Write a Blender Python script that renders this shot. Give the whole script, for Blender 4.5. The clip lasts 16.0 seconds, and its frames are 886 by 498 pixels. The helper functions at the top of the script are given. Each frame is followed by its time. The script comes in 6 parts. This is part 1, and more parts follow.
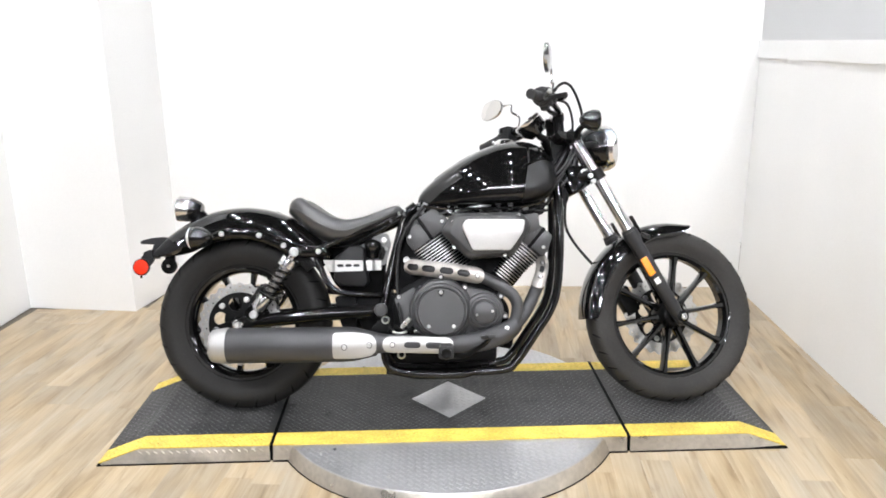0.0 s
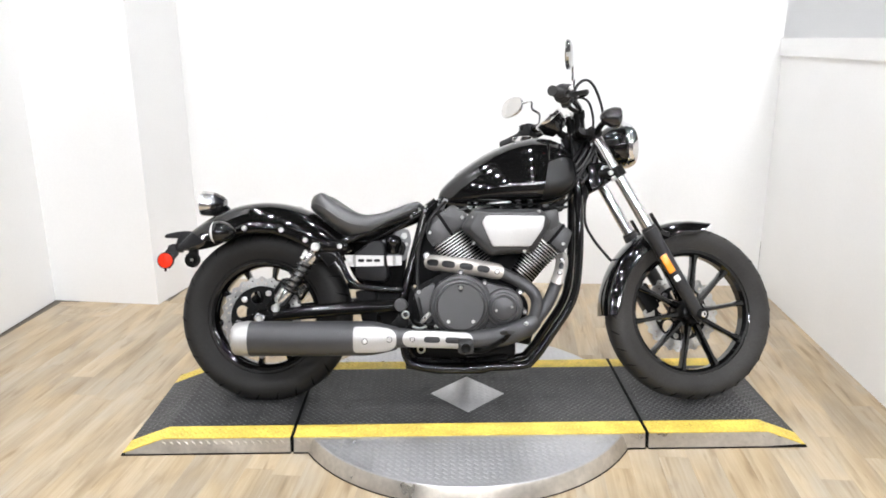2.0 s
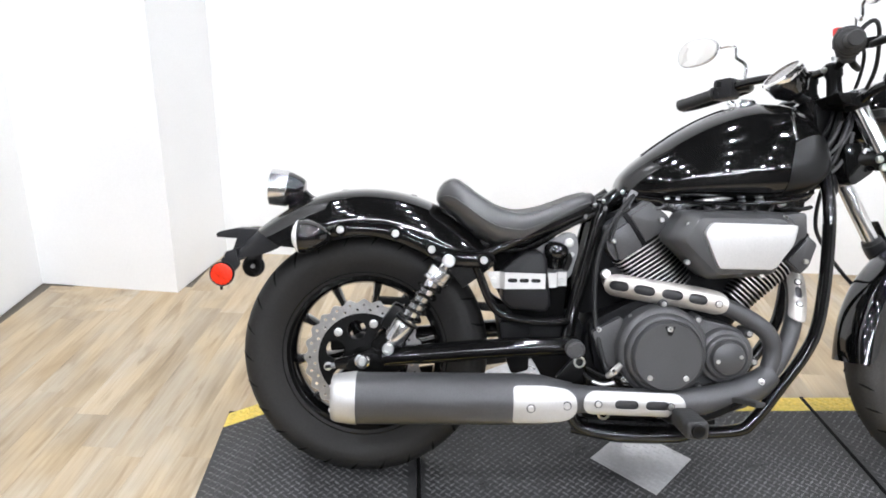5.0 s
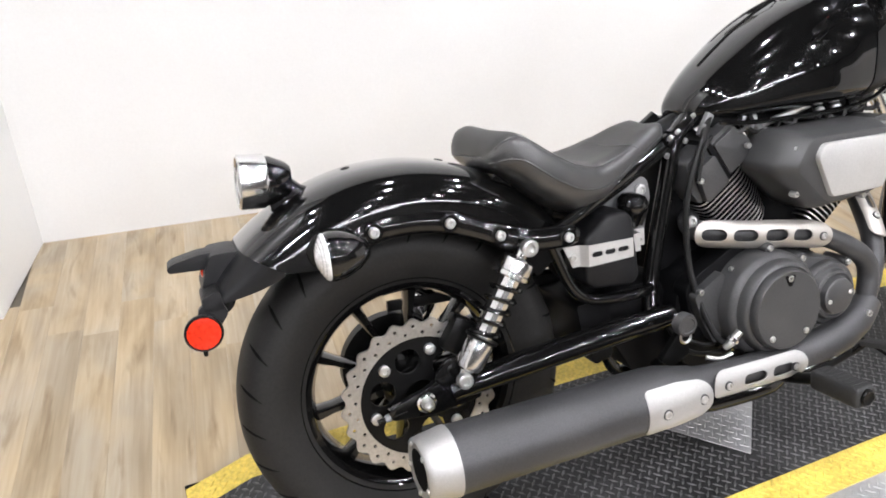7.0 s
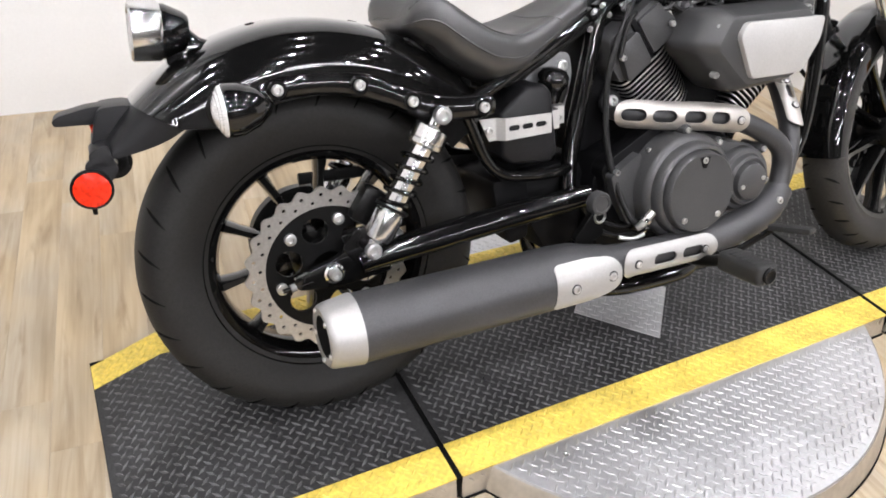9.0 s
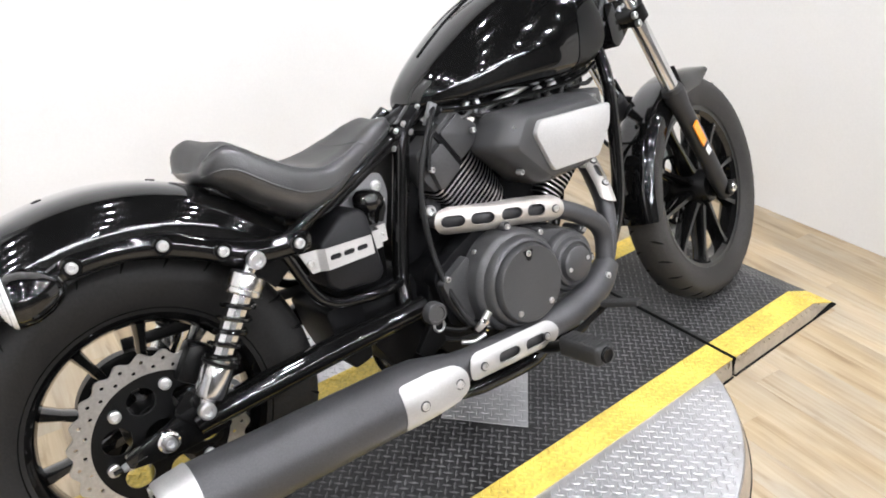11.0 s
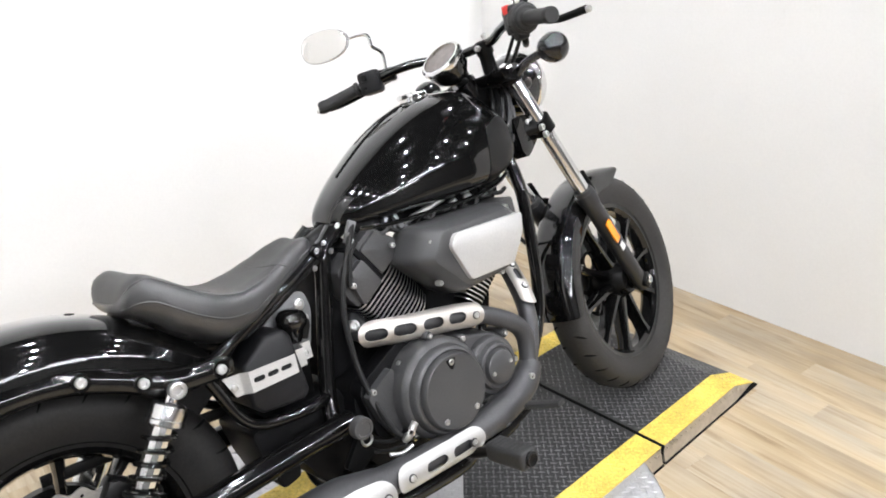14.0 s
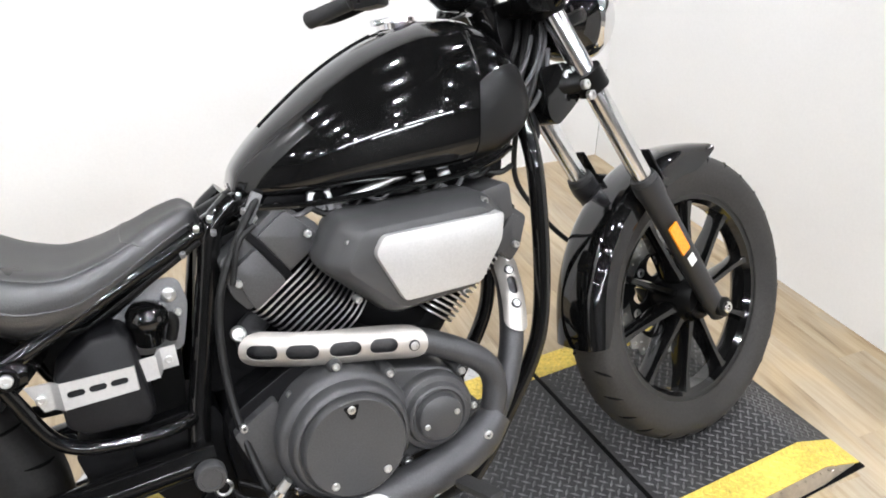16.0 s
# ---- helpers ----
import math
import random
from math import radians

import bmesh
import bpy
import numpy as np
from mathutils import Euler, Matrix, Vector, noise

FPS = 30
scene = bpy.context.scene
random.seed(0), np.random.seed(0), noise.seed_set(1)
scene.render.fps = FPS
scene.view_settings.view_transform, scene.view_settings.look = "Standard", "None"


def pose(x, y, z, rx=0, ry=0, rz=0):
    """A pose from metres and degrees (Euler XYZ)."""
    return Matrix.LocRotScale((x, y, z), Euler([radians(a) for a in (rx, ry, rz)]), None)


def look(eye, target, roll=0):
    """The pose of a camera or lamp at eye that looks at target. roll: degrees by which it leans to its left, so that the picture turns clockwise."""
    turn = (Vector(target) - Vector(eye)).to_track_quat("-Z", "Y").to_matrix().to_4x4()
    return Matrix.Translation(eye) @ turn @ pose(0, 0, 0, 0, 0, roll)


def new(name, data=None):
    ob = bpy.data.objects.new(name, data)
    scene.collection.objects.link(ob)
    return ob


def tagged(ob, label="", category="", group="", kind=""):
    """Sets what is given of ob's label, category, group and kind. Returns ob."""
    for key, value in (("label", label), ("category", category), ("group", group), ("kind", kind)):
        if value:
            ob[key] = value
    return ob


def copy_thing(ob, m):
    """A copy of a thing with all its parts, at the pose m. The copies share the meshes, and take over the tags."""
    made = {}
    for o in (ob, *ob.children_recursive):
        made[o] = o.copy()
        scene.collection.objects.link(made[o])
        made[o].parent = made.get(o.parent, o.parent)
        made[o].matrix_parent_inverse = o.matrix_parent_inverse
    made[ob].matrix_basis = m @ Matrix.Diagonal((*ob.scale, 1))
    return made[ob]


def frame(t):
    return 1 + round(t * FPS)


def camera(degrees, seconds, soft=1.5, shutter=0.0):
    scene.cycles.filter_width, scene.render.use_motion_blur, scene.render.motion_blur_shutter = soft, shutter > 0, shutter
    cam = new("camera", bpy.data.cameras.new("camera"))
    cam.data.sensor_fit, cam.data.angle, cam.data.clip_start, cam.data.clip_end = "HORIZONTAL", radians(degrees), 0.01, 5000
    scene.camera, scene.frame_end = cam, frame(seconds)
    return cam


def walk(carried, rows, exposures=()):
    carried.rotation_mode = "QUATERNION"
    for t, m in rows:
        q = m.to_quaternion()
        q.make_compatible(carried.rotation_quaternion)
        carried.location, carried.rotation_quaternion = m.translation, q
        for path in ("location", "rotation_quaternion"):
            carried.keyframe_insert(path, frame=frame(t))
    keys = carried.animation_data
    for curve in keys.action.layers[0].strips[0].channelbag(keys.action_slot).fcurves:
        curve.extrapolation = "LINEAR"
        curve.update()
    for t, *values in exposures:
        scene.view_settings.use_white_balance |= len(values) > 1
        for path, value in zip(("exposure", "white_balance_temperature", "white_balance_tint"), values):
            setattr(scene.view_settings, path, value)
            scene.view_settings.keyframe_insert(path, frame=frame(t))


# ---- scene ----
cam = camera(61.4, 16.0, soft=1.8)
PATH = [
    (0, (-0.091, 0.054, 1.363), (-0.028, 1.981, 0.829), -0.5),
    (0.5, (-0.09, 0.047, 1.374), (-0.031, 1.974, 0.84), -0.5),
    (1, (-0.1, 0.042, 1.368), (-0.044, 1.971, 0.844), -0.3),
    (1.5, (-0.105, 0.04, 1.371), (-0.049, 1.967, 0.837), -0.3),
    (2, (-0.106, 0.035, 1.362), (-0.086, 1.961, 0.822), -0.4),
    (2.5, (-0.093, 0.05, 1.353), (-0.171, 1.968, 0.793), -1.0),
    (3, (-0.082, 0.089, 1.32), (-0.332, 1.961, 0.661), 1.3),
    (3.5, (-0.196, 0.219, 1.305), (-0.385, 2.088, 0.618), 2.0),
    (4, (-0.336, 0.402, 1.325), (-0.342, 2.282, 0.643), 0.2),
    (4.5, (-0.458, 0.679, 1.345), (-0.522, 2.567, 0.69), -0.9),
    (4.7, (-0.527, 0.785, 1.338), (-0.543, 2.666, 0.658), 0.1),
    (6.8, (-1.123, 1.639, 1.323), (-0.46, 3.261, 0.359), -0.6),
    (7, (-1.146, 1.636, 1.307), (-0.438, 3.218, 0.309), 0.5),
    (7.5, (-1.166, 1.614, 1.259), (-0.445, 3.108, 0.141), 3.5),
    (8, (-1.149, 1.595, 1.213), (-0.431, 3.042, 0.034), 4.6),
    (8.5, (-1.128, 1.598, 1.209), (-0.376, 3.026, 0.028), 5.0),
    (9, (-1.095, 1.593, 1.213), (-0.298, 3.005, 0.042), 4.8),
    (9.5, (-1.059, 1.586, 1.222), (-0.197, 2.976, 0.071), 3.0),
    (9.7, (-1.042, 1.584, 1.228), (-0.14, 2.959, 0.09), 2.1),
    (11.8, (-0.959, 1.57, 1.309), (0.189, 2.958, 0.439), -0.9),
    (12, (-0.957, 1.571, 1.318), (0.198, 2.963, 0.465), -1.0),
    (12.5, (-0.957, 1.571, 1.341), (0.228, 2.967, 0.537), -0.9),
    (13, (-0.955, 1.551, 1.364), (0.268, 2.945, 0.615), -0.8),
    (13.5, (-0.962, 1.526, 1.373), (0.29, 2.91, 0.655), -0.1),
    (14, (-0.943, 1.521, 1.355), (0.318, 2.863, 0.576), -1.4),
    (14.5, (-0.818, 1.457, 1.331), (0.221, 2.962, 0.521), -1.9),
    (15, (-0.65, 1.454, 1.327), (0.302, 2.974, 0.442), -0.4),
    (15.5, (-0.493, 1.606, 1.317), (0.384, 3.145, 0.389), 1.8),
    (16, (-0.298, 1.689, 1.323), (0.513, 3.199, 0.291), 1.1),
]
EXPOSURES = [
    (0, 0.0, 6450, 10), (2, -0.05, 6450, 10), (2.5, 0.0, 6350, 10), (3.5, 0.05, 6050, 10), (4.5, 0.06, 6150, 10), (7, -0.06, 6500, 12),
    (8, -0.12, 6600, 12), (9.5, -0.1, 6520, 13), (12, 0.06, 6430, 10), (14, 0.0, 6450, 10), (15, -0.02, 6470, 10), (16, 0.06, 6380, 10),
]
walk(cam, [(t, look(eye, target, roll)) for t, eye, target, roll in PATH], EXPOSURES)

# ---- world and light ----
world = bpy.data.worlds.new("world")
scene.world = world
world.use_nodes = True
world.node_tree.nodes["Background"].inputs[0].default_value = (0.8, 0.85, 0.9, 1)
world.node_tree.nodes["Background"].inputs[1].default_value = 0.05
LAMP_POWER = 122.0


# ---- materials ----
def material(name, colour, rough=0.5, metal=0.0, coat=0.0, grain=0.0, grain_size=60.0, bump=0.0, blotch=0.0,
             blotch_size=6.0, stretch=(1, 1, 1), spec=0.5, rough_var=0.0, vary=0.0):
    m = bpy.data.materials.new(name)
    m.use_nodes = True
    nt = m.node_tree
    b = nt.nodes["Principled BSDF"]
    b.inputs["Roughness"].default_value = rough
    b.inputs["Metallic"].default_value = metal
    b.inputs["Coat Weight"].default_value = coat
    b.inputs["Coat Roughness"].default_value = 0.03
    b.inputs["Specular IOR Level"].default_value = spec
    tc = nt.nodes.new("ShaderNodeTexCoord")
    mp = nt.nodes.new("ShaderNodeMapping")
    mp.inputs["Scale"].default_value = stretch
    nt.links.new(tc.outputs["Object"], mp.inputs["Vector"])
    fine = nt.nodes.new("ShaderNodeTexNoise")
    fine.inputs["Scale"].default_value = grain_size
    fine.inputs["Detail"].default_value = 5
    big = nt.nodes.new("ShaderNodeTexNoise")
    big.inputs["Scale"].default_value = blotch_size
    big.inputs["Detail"].default_value = 3
    nt.links.new(mp.outputs[0], fine.inputs["Vector"])
    nt.links.new(mp.outputs[0], big.inputs["Vector"])

    def level(src, amount):
        r = nt.nodes.new("ShaderNodeMapRange")
        r.inputs["From Min"].default_value, r.inputs["From Max"].default_value = 0.25, 0.75
        r.inputs["To Min"].default_value, r.inputs["To Max"].default_value = 1 - amount, 1 + amount
        nt.links.new(src, r.inputs["Value"])
        return r.outputs[0]

    mul = nt.nodes.new("ShaderNodeMath")
    mul.operation = "MULTIPLY"
    nt.links.new(level(fine.outputs["Fac"], grain), mul.inputs[0])
    nt.links.new(level(big.outputs["Fac"], blotch), mul.inputs[1])
    out = mul.outputs[0]
    if vary:
        info = nt.nodes.new("ShaderNodeObjectInfo")
        r = nt.nodes.new("ShaderNodeMapRange")
        r.inputs["To Min"].default_value, r.inputs["To Max"].default_value = 1 - vary, 1 + vary
        nt.links.new(info.outputs["Random"], r.inputs["Value"])
        m2 = nt.nodes.new("ShaderNodeMath")
        m2.operation = "MULTIPLY"
        nt.links.new(out, m2.inputs[0])
        nt.links.new(r.outputs[0], m2.inputs[1])
        out = m2.outputs[0]
    sc = nt.nodes.new("ShaderNodeVectorMath")
    sc.operation = "SCALE"
    sc.inputs[0].default_value = colour
    nt.links.new(out, sc.inputs["Scale"])
    nt.links.new(sc.outputs[0], b.inputs["Base Color"])
    if rough_var:
        r = nt.nodes.new("ShaderNodeMapRange")
        r.inputs["From Min"].default_value, r.inputs["From Max"].default_value = 0.3, 0.7
        r.inputs["To Min"].default_value, r.inputs["To Max"].default_value = max(rough - rough_var, 0.02), rough + rough_var
        nt.links.new(big.outputs["Fac"], r.inputs["Value"])
        nt.links.new(r.outputs[0], b.inputs["Roughness"])
    if bump:
        bp = nt.nodes.new("ShaderNodeBump")
        bp.inputs["Strength"].default_value = bump
        bp.inputs["Distance"].default_value = 0.002
        nt.links.new(fine.outputs["Fac"], bp.inputs["Height"])
        nt.links.new(bp.outputs[0], b.inputs["Normal"])
    return m


def glowing(name, colour, strength):
    m = bpy.data.materials.new(name)
    m.use_nodes = True
    b = m.node_tree.nodes["Principled BSDF"]
    b.inputs["Base Color"].default_value = (*colour, 1)
    b.inputs["Emission Color"].default_value = (*colour, 1)
    b.inputs["Emission Strength"].default_value = strength
    return m


def glass(name, colour=(1, 1, 1), rough=0.02):
    m = bpy.data.materials.new(name)
    m.use_nodes = True
    b = m.node_tree.nodes["Principled BSDF"]
    b.inputs["Base Color"].default_value = (*colour, 1)
    b.inputs["Roughness"].default_value = rough
    b.inputs["Transmission Weight"].default_value = 1.0
    b.inputs["IOR"].default_value = 1.45
    return m


GLOSS = material("gloss_black_paint", (0.004, 0.004, 0.004), 0.12, coat=1.0, grain=0.1, blotch=0.1, spec=0.1)
FRAME_BLACK = material("frame_black_enamel", (0.004, 0.004, 0.004), 0.1, spec=0.15, coat=0.7, grain=0.15, bump=0.05, rough_var=0.03)
SATIN = material("satin_black", (0.004, 0.004, 0.004), 0.3, spec=0.16, grain=0.2, blotch=0.2, bump=0.12, grain_size=300, rough_var=0.08)
MATT_PANEL = material("matt_dark_grey_panel", (0.062, 0.062, 0.063), 0.36, metal=0.2, grain=0.1, blotch=0.1, bump=0.1, grain_size=500)
PLASTIC = material("dark_moulded_plastic", (0.01, 0.01, 0.011), 0.42, spec=0.25, grain=0.2, blotch=0.15, bump=0.3, grain_size=500)
ENGINE = material("dark_grey_engine_paint", (0.078, 0.078, 0.08), 0.37, metal=0.4, grain=0.15, blotch=0.12, bump=0.12, grain_size=400, rough_var=0.06)
ENGINE_BLACK = material("black_engine_paint", (0.004, 0.004, 0.0045), 0.5, spec=0.12, grain=0.2, blotch=0.2, bump=0.2, grain_size=250)
PIPE = material("heatproof_grey_black_pipe", (0.07, 0.07, 0.073), 0.46, metal=0.5, grain=0.15, blotch=0.18, bump=0.12, grain_size=350, rough_var=0.06)
CHROME = material("chrome", (0.78, 0.78, 0.78), 0.07, metal=1.0, grain=0.03, blotch=0.06)
CHROME_TUBE = material("hard_chrome_tube", (0.72, 0.72, 0.72), 0.17, metal=1.0, grain=0.04, blotch=0.08)
KNEE = material("matt_black_knee_panel", (0.009, 0.009, 0.0095), 0.3, spec=0.8, grain=0.1, blotch=0.1, bump=0.1, grain_size=500)
STEEL = material("machined_steel", (0.66, 0.66, 0.65), 0.38, metal=1.0, grain=0.1, blotch=0.12, bump=0.05)
ALU = material("satin_silver_paint", (0.58, 0.575, 0.565), 0.48, metal=0.65, grain=0.06, blotch=0.08, bump=0.05, grain_size=300, rough_var=0.05)
SHIELD = material("dull_silver_shield", (0.46, 0.455, 0.445), 0.46, metal=0.65, grain=0.06, blotch=0.1, bump=0.06, grain_size=300, rough_var=0.06)
ALU_WARM = material("heat_tinted_silver", (0.52, 0.495, 0.46), 0.43, metal=0.75, grain=0.06, blotch=0.16, blotch_size=9, rough_var=0.06)
DISC = material("brake_disc_steel", (0.55, 0.55, 0.54), 0.3, metal=1.0, grain=0.12, blotch=0.15, bump=0.08, grain_size=200)
RUBBER = material("tyre_rubber", (0.016, 0.0155, 0.015), 0.56, spec=0.25, grain=0.2, blotch=0.25, bump=0.25, grain_size=220, rough_var=0.1)
DUSTY_RUBBER = material("dusty_tyre_rubber", (0.031, 0.0296, 0.0282), 0.58, spec=0.3, grain=0.25, blotch=0.35, bump=0.25, grain_size=220, rough_var=0.1)
GRIP = material("grip_rubber", (0.022, 0.022, 0.022), 0.62, grain=0.2, bump=0.4, grain_size=350)
LEATHER = material("seat_leather", (0.027, 0.027, 0.028), 0.34, spec=0.8, grain=0.15, blotch=0.15, bump=0.3, grain_size=420, rough_var=0.08)
SLIDER = material("satin_fork_slider", (0.022, 0.022, 0.023), 0.4, spec=0.4, grain=0.15, blotch=0.1, bump=0.1, grain_size=400)
LEATHER.node_tree.nodes["Principled BSDF"].inputs["Coat Weight"].default_value = 0.7
LEATHER.node_tree.nodes["Principled BSDF"].inputs["Coat Roughness"].default_value = 0.36
MIRROR_SHELL = material("dark_chrome_shell", (0.6, 0.6, 0.6), 0.16, metal=1.0, grain=0.05)
BRACKET = material("grey_cast_bracket", (0.2, 0.2, 0.205), 0.5, metal=0.3, grain=0.1, blotch=0.1, bump=0.15, grain_size=300)
SHEATH = material("grey_cable_sheath", (0.07, 0.07, 0.072), 0.25, spec=0.6, grain=0.2, bump=0.2, grain_size=300)
MIRROR = material("mirror_glass", (0.84, 0.82, 0.79), 0.01, metal=1.0)
RED = material("red_reflector", (0.72, 0.03, 0.008), 0.2, grain=0.35, grain_size=120, bump=0.4, coat=0.25, spec=0.3)
AMBER = material("amber_reflector", (0.85, 0.28, 0.01), 0.2, grain=0.2, grain_size=220, bump=0.3, coat=0.6)
LENS = material("clear_ribbed_lens", (0.75, 0.75, 0.74), 0.12, grain=0.3, grain_size=90, bump=0.6, coat=1.0, stretch=(1, 1, 6))
RED_LENS = material("smoked_lens", (0.35, 0.34, 0.33), 0.1, grain=0.3, grain_size=120, bump=0.5, coat=1.0)
DIAL = material("smoked_dial", (0.11, 0.09, 0.08), 0.18, grain=0.2, blotch=0.2, coat=0.6)
HOSE = material("rubber_hose", (0.008, 0.008, 0.008), 0.45, spec=0.3, grain=0.2, bump=0.2, grain_size=300)
STICKER = material("white_sticker", (0.75, 0.75, 0.72), 0.5, grain=0.05)
RED_SWITCH = material("red_switch_plastic", (0.75, 0.05, 0.04), 0.45, grain=0.05)
WALL = material("white_wall_paint", (0.83, 0.83, 0.82), 0.42, grain=0.02, blotch=0.03, blotch_size=1.5, bump=0.05, grain_size=120)
# Unseen outer walls: the dark base colour stands for an unlit room in reflections.
SHADE_WALL = material("unseen_wall_darkened", (0.075, 0.071, 0.068), 0.6, grain=0.03, blotch=0.06, blotch_size=1.2)
CEILING = material("dark_open_ceiling", (0.015, 0.015, 0.016), 0.8, grain=0.3, blotch=0.3, blotch_size=1.5)
# Unseen floor outside the planks, darkened so the tank reflects less of it.
SUBFLOOR = material("unseen_floor_darkened", (0.1, 0.085, 0.065), 0.6, grain=0.2, blotch=0.2, stretch=(8, 1, 1))
DECK = material("black_rubberised_deck", (0.03, 0.03, 0.0305), 0.45, spec=0.32, grain=0.35, blotch=0.45, blotch_size=7, bump=0.3, grain_size=160, rough_var=0.12)
TREAD = material("worn_black_tread", (0.1, 0.1, 0.101), 0.38, spec=0.35, grain=0.4, blotch=0.5, blotch_size=14, bump=0.2, grain_size=140, rough_var=0.12)
YELLOW = material("worn_yellow_paint", (0.72, 0.54, 0.1), 0.5, grain=0.24, blotch=0.22, blotch_size=12, bump=0.2, grain_size=120)
PLATE_STEEL = material("aluminium_tread_plate", (0.59, 0.59, 0.6), 0.35, metal=0.8, grain=0.08, blotch=0.1, blotch_size=5, bump=0.1, grain_size=90, rough_var=0.1)
SIDE_STEEL = material("dull_aluminium_edge", (0.56, 0.52, 0.46), 0.36, metal=0.85, grain=0.12, blotch=0.2, blotch_size=10, bump=0.1, rough_var=0.1)
GAP = material("dark_seam_and_shade", (0.003, 0.003, 0.003), 0.7, spec=0.08, grain=0.2)
RUSTIC = material("dark_weathered_frame", (0.1, 0.08, 0.066), 0.55, grain=0.45, blotch=0.4, blotch_size=8, bump=0.4, grain_size=40, stretch=(6, 6, 1))
WIRE = material("dark_wire", (0.05, 0.05, 0.055), 0.5, metal=0.5, grain=0.2)
PALE_BLUE = material("pale_blue_backing", (0.84, 0.89, 0.95), 0.5, grain=0.03, blotch=0.06, blotch_size=2)
LAMP_GLOW = glowing("lamp_diffuser", (0.953, 0.962, 1.0), LAMP_POWER)
ROUND_GLOW = glowing("round_lamp_diffuser", (0.953, 0.962, 1.0), LAMP_POWER * 6.7)
LAMP_BODY = material("white_lamp_housing", (0.7, 0.7, 0.7), 0.4, grain=0.03)


def plank_material():
    m = bpy.data.materials.new("pale_oak_plank")
    m.use_nodes = True
    nt = m.node_tree
    b = nt.nodes["Principled BSDF"]
    tc = nt.nodes.new("ShaderNodeTexCoord")
    info = nt.nodes.new("ShaderNodeObjectInfo")
    off = nt.nodes.new("ShaderNodeVectorMath")
    off.operation = "MULTIPLY_ADD"
    off.inputs[1].default_value = (1, 1, 1)
    comb = nt.nodes.new("ShaderNodeCombineXYZ")
    sc = nt.nodes.new("ShaderNodeMath")
    sc.operation = "MULTIPLY"
    sc.inputs[1].default_value = 37.0
    nt.links.new(info.outputs["Random"], sc.inputs[0])
    for i in range(3):
        nt.links.new(sc.outputs[0], comb.inputs[i])
    nt.links.new(tc.outputs["Object"], off.inputs[0])
    nt.links.new(comb.outputs[0], off.inputs[2])

    def noise_at(scale, size, detail):
        mp = nt.nodes.new("ShaderNodeMapping")
        mp.inputs["Scale"].default_value = scale
        nt.links.new(off.outputs[0], mp.inputs["Vector"])
        n = nt.nodes.new("ShaderNodeTexNoise")
        n.inputs["Scale"].default_value = size
        n.inputs["Detail"].default_value = detail
        n.inputs["Distortion"].default_value = 0.6
        nt.links.new(mp.outputs[0], n.inputs["Vector"])
        return n.outputs["Fac"]

    broad = noise_at((4, 0.9, 1), 1.8, 4)
    grain = noise_at((30, 1.2, 1), 3.0, 6)
    ramp = nt.nodes.new("ShaderNodeValToRGB")
    e = ramp.color_ramp.elements
    e[0].position, e[0].color = 0.3, (0.27, 0.2, 0.118, 1)
    e[1].position, e[1].color = 0.7, (0.53, 0.455, 0.34, 1)
    mid = ramp.color_ramp.elements.new(0.5)
    mid.color = (0.415, 0.33, 0.222, 1)
    mix = nt.nodes.new("ShaderNodeMath")
    mix.operation = "MULTIPLY_ADD"
    mix.inputs[1].default_value = 0.66
    half = nt.nodes.new("ShaderNodeMath")
    half.operation = "MULTIPLY"
    half.inputs[1].default_value = 0.34
    nt.links.new(grain, half.inputs[0])
    nt.links.new(broad, mix.inputs[0])
    nt.links.new(half.outputs[0], mix.inputs[2])
    nt.links.new(mix.outputs[0], ramp.inputs[0])
    r = nt.nodes.new("ShaderNodeMapRange")
    r.inputs["To Min"].default_value, r.inputs["To Max"].default_value = 0.93, 1.07
    nt.links.new(info.outputs["Random"], r.inputs["Value"])
    streak = nt.nodes.new("ShaderNodeValToRGB")
    streak.color_ramp.elements[0].position, streak.color_ramp.elements[0].color = 0.57, (1, 1, 1, 1)
    streak.color_ramp.elements[1].position, streak.color_ramp.elements[1].color = 0.74, (0.62, 0.56, 0.48, 1)
    nt.links.new(noise_at((13, 1.5, 1), 2.1, 7), streak.inputs[0])
    wash = nt.nodes.new("ShaderNodeValToRGB")
    wash.color_ramp.elements[0].position, wash.color_ramp.elements[0].color = 0.36, (0.9, 0.93, 0.99, 1)
    wash.color_ramp.elements[1].position, wash.color_ramp.elements[1].color = 0.64, (1.06, 1.02, 0.93, 1)
    nt.links.new(noise_at((2.2, 1.0, 1), 2.4, 3), wash.inputs[0])
    worn = nt.nodes.new("ShaderNodeVectorMath")
    worn.operation = "MULTIPLY"
    nt.links.new(streak.outputs[0], worn.inputs[0])
    nt.links.new(wash.outputs[0], worn.inputs[1])
    toned = nt.nodes.new("ShaderNodeVectorMath")
    toned.operation = "MULTIPLY"
    nt.links.new(ramp.outputs[0], toned.inputs[0])
    nt.links.new(worn.outputs[0], toned.inputs[1])
    scale = nt.nodes.new("ShaderNodeVectorMath")
    scale.operation = "SCALE"
    nt.links.new(toned.outputs[0], scale.inputs[0])
    nt.links.new(r.outputs[0], scale.inputs["Scale"])
    nt.links.new(scale.outputs[0], b.inputs["Base Color"])
    rr = nt.nodes.new("ShaderNodeMapRange")
    rr.inputs["To Min"].default_value, rr.inputs["To Max"].default_value = 0.3, 0.5
    nt.links.new(grain, rr.inputs["Value"])
    nt.links.new(rr.outputs[0], b.inputs["Roughness"])
    bp = nt.nodes.new("ShaderNodeBump")
    bp.inputs["Strength"].default_value = 0.15
    bp.inputs["Distance"].default_value = 0.002
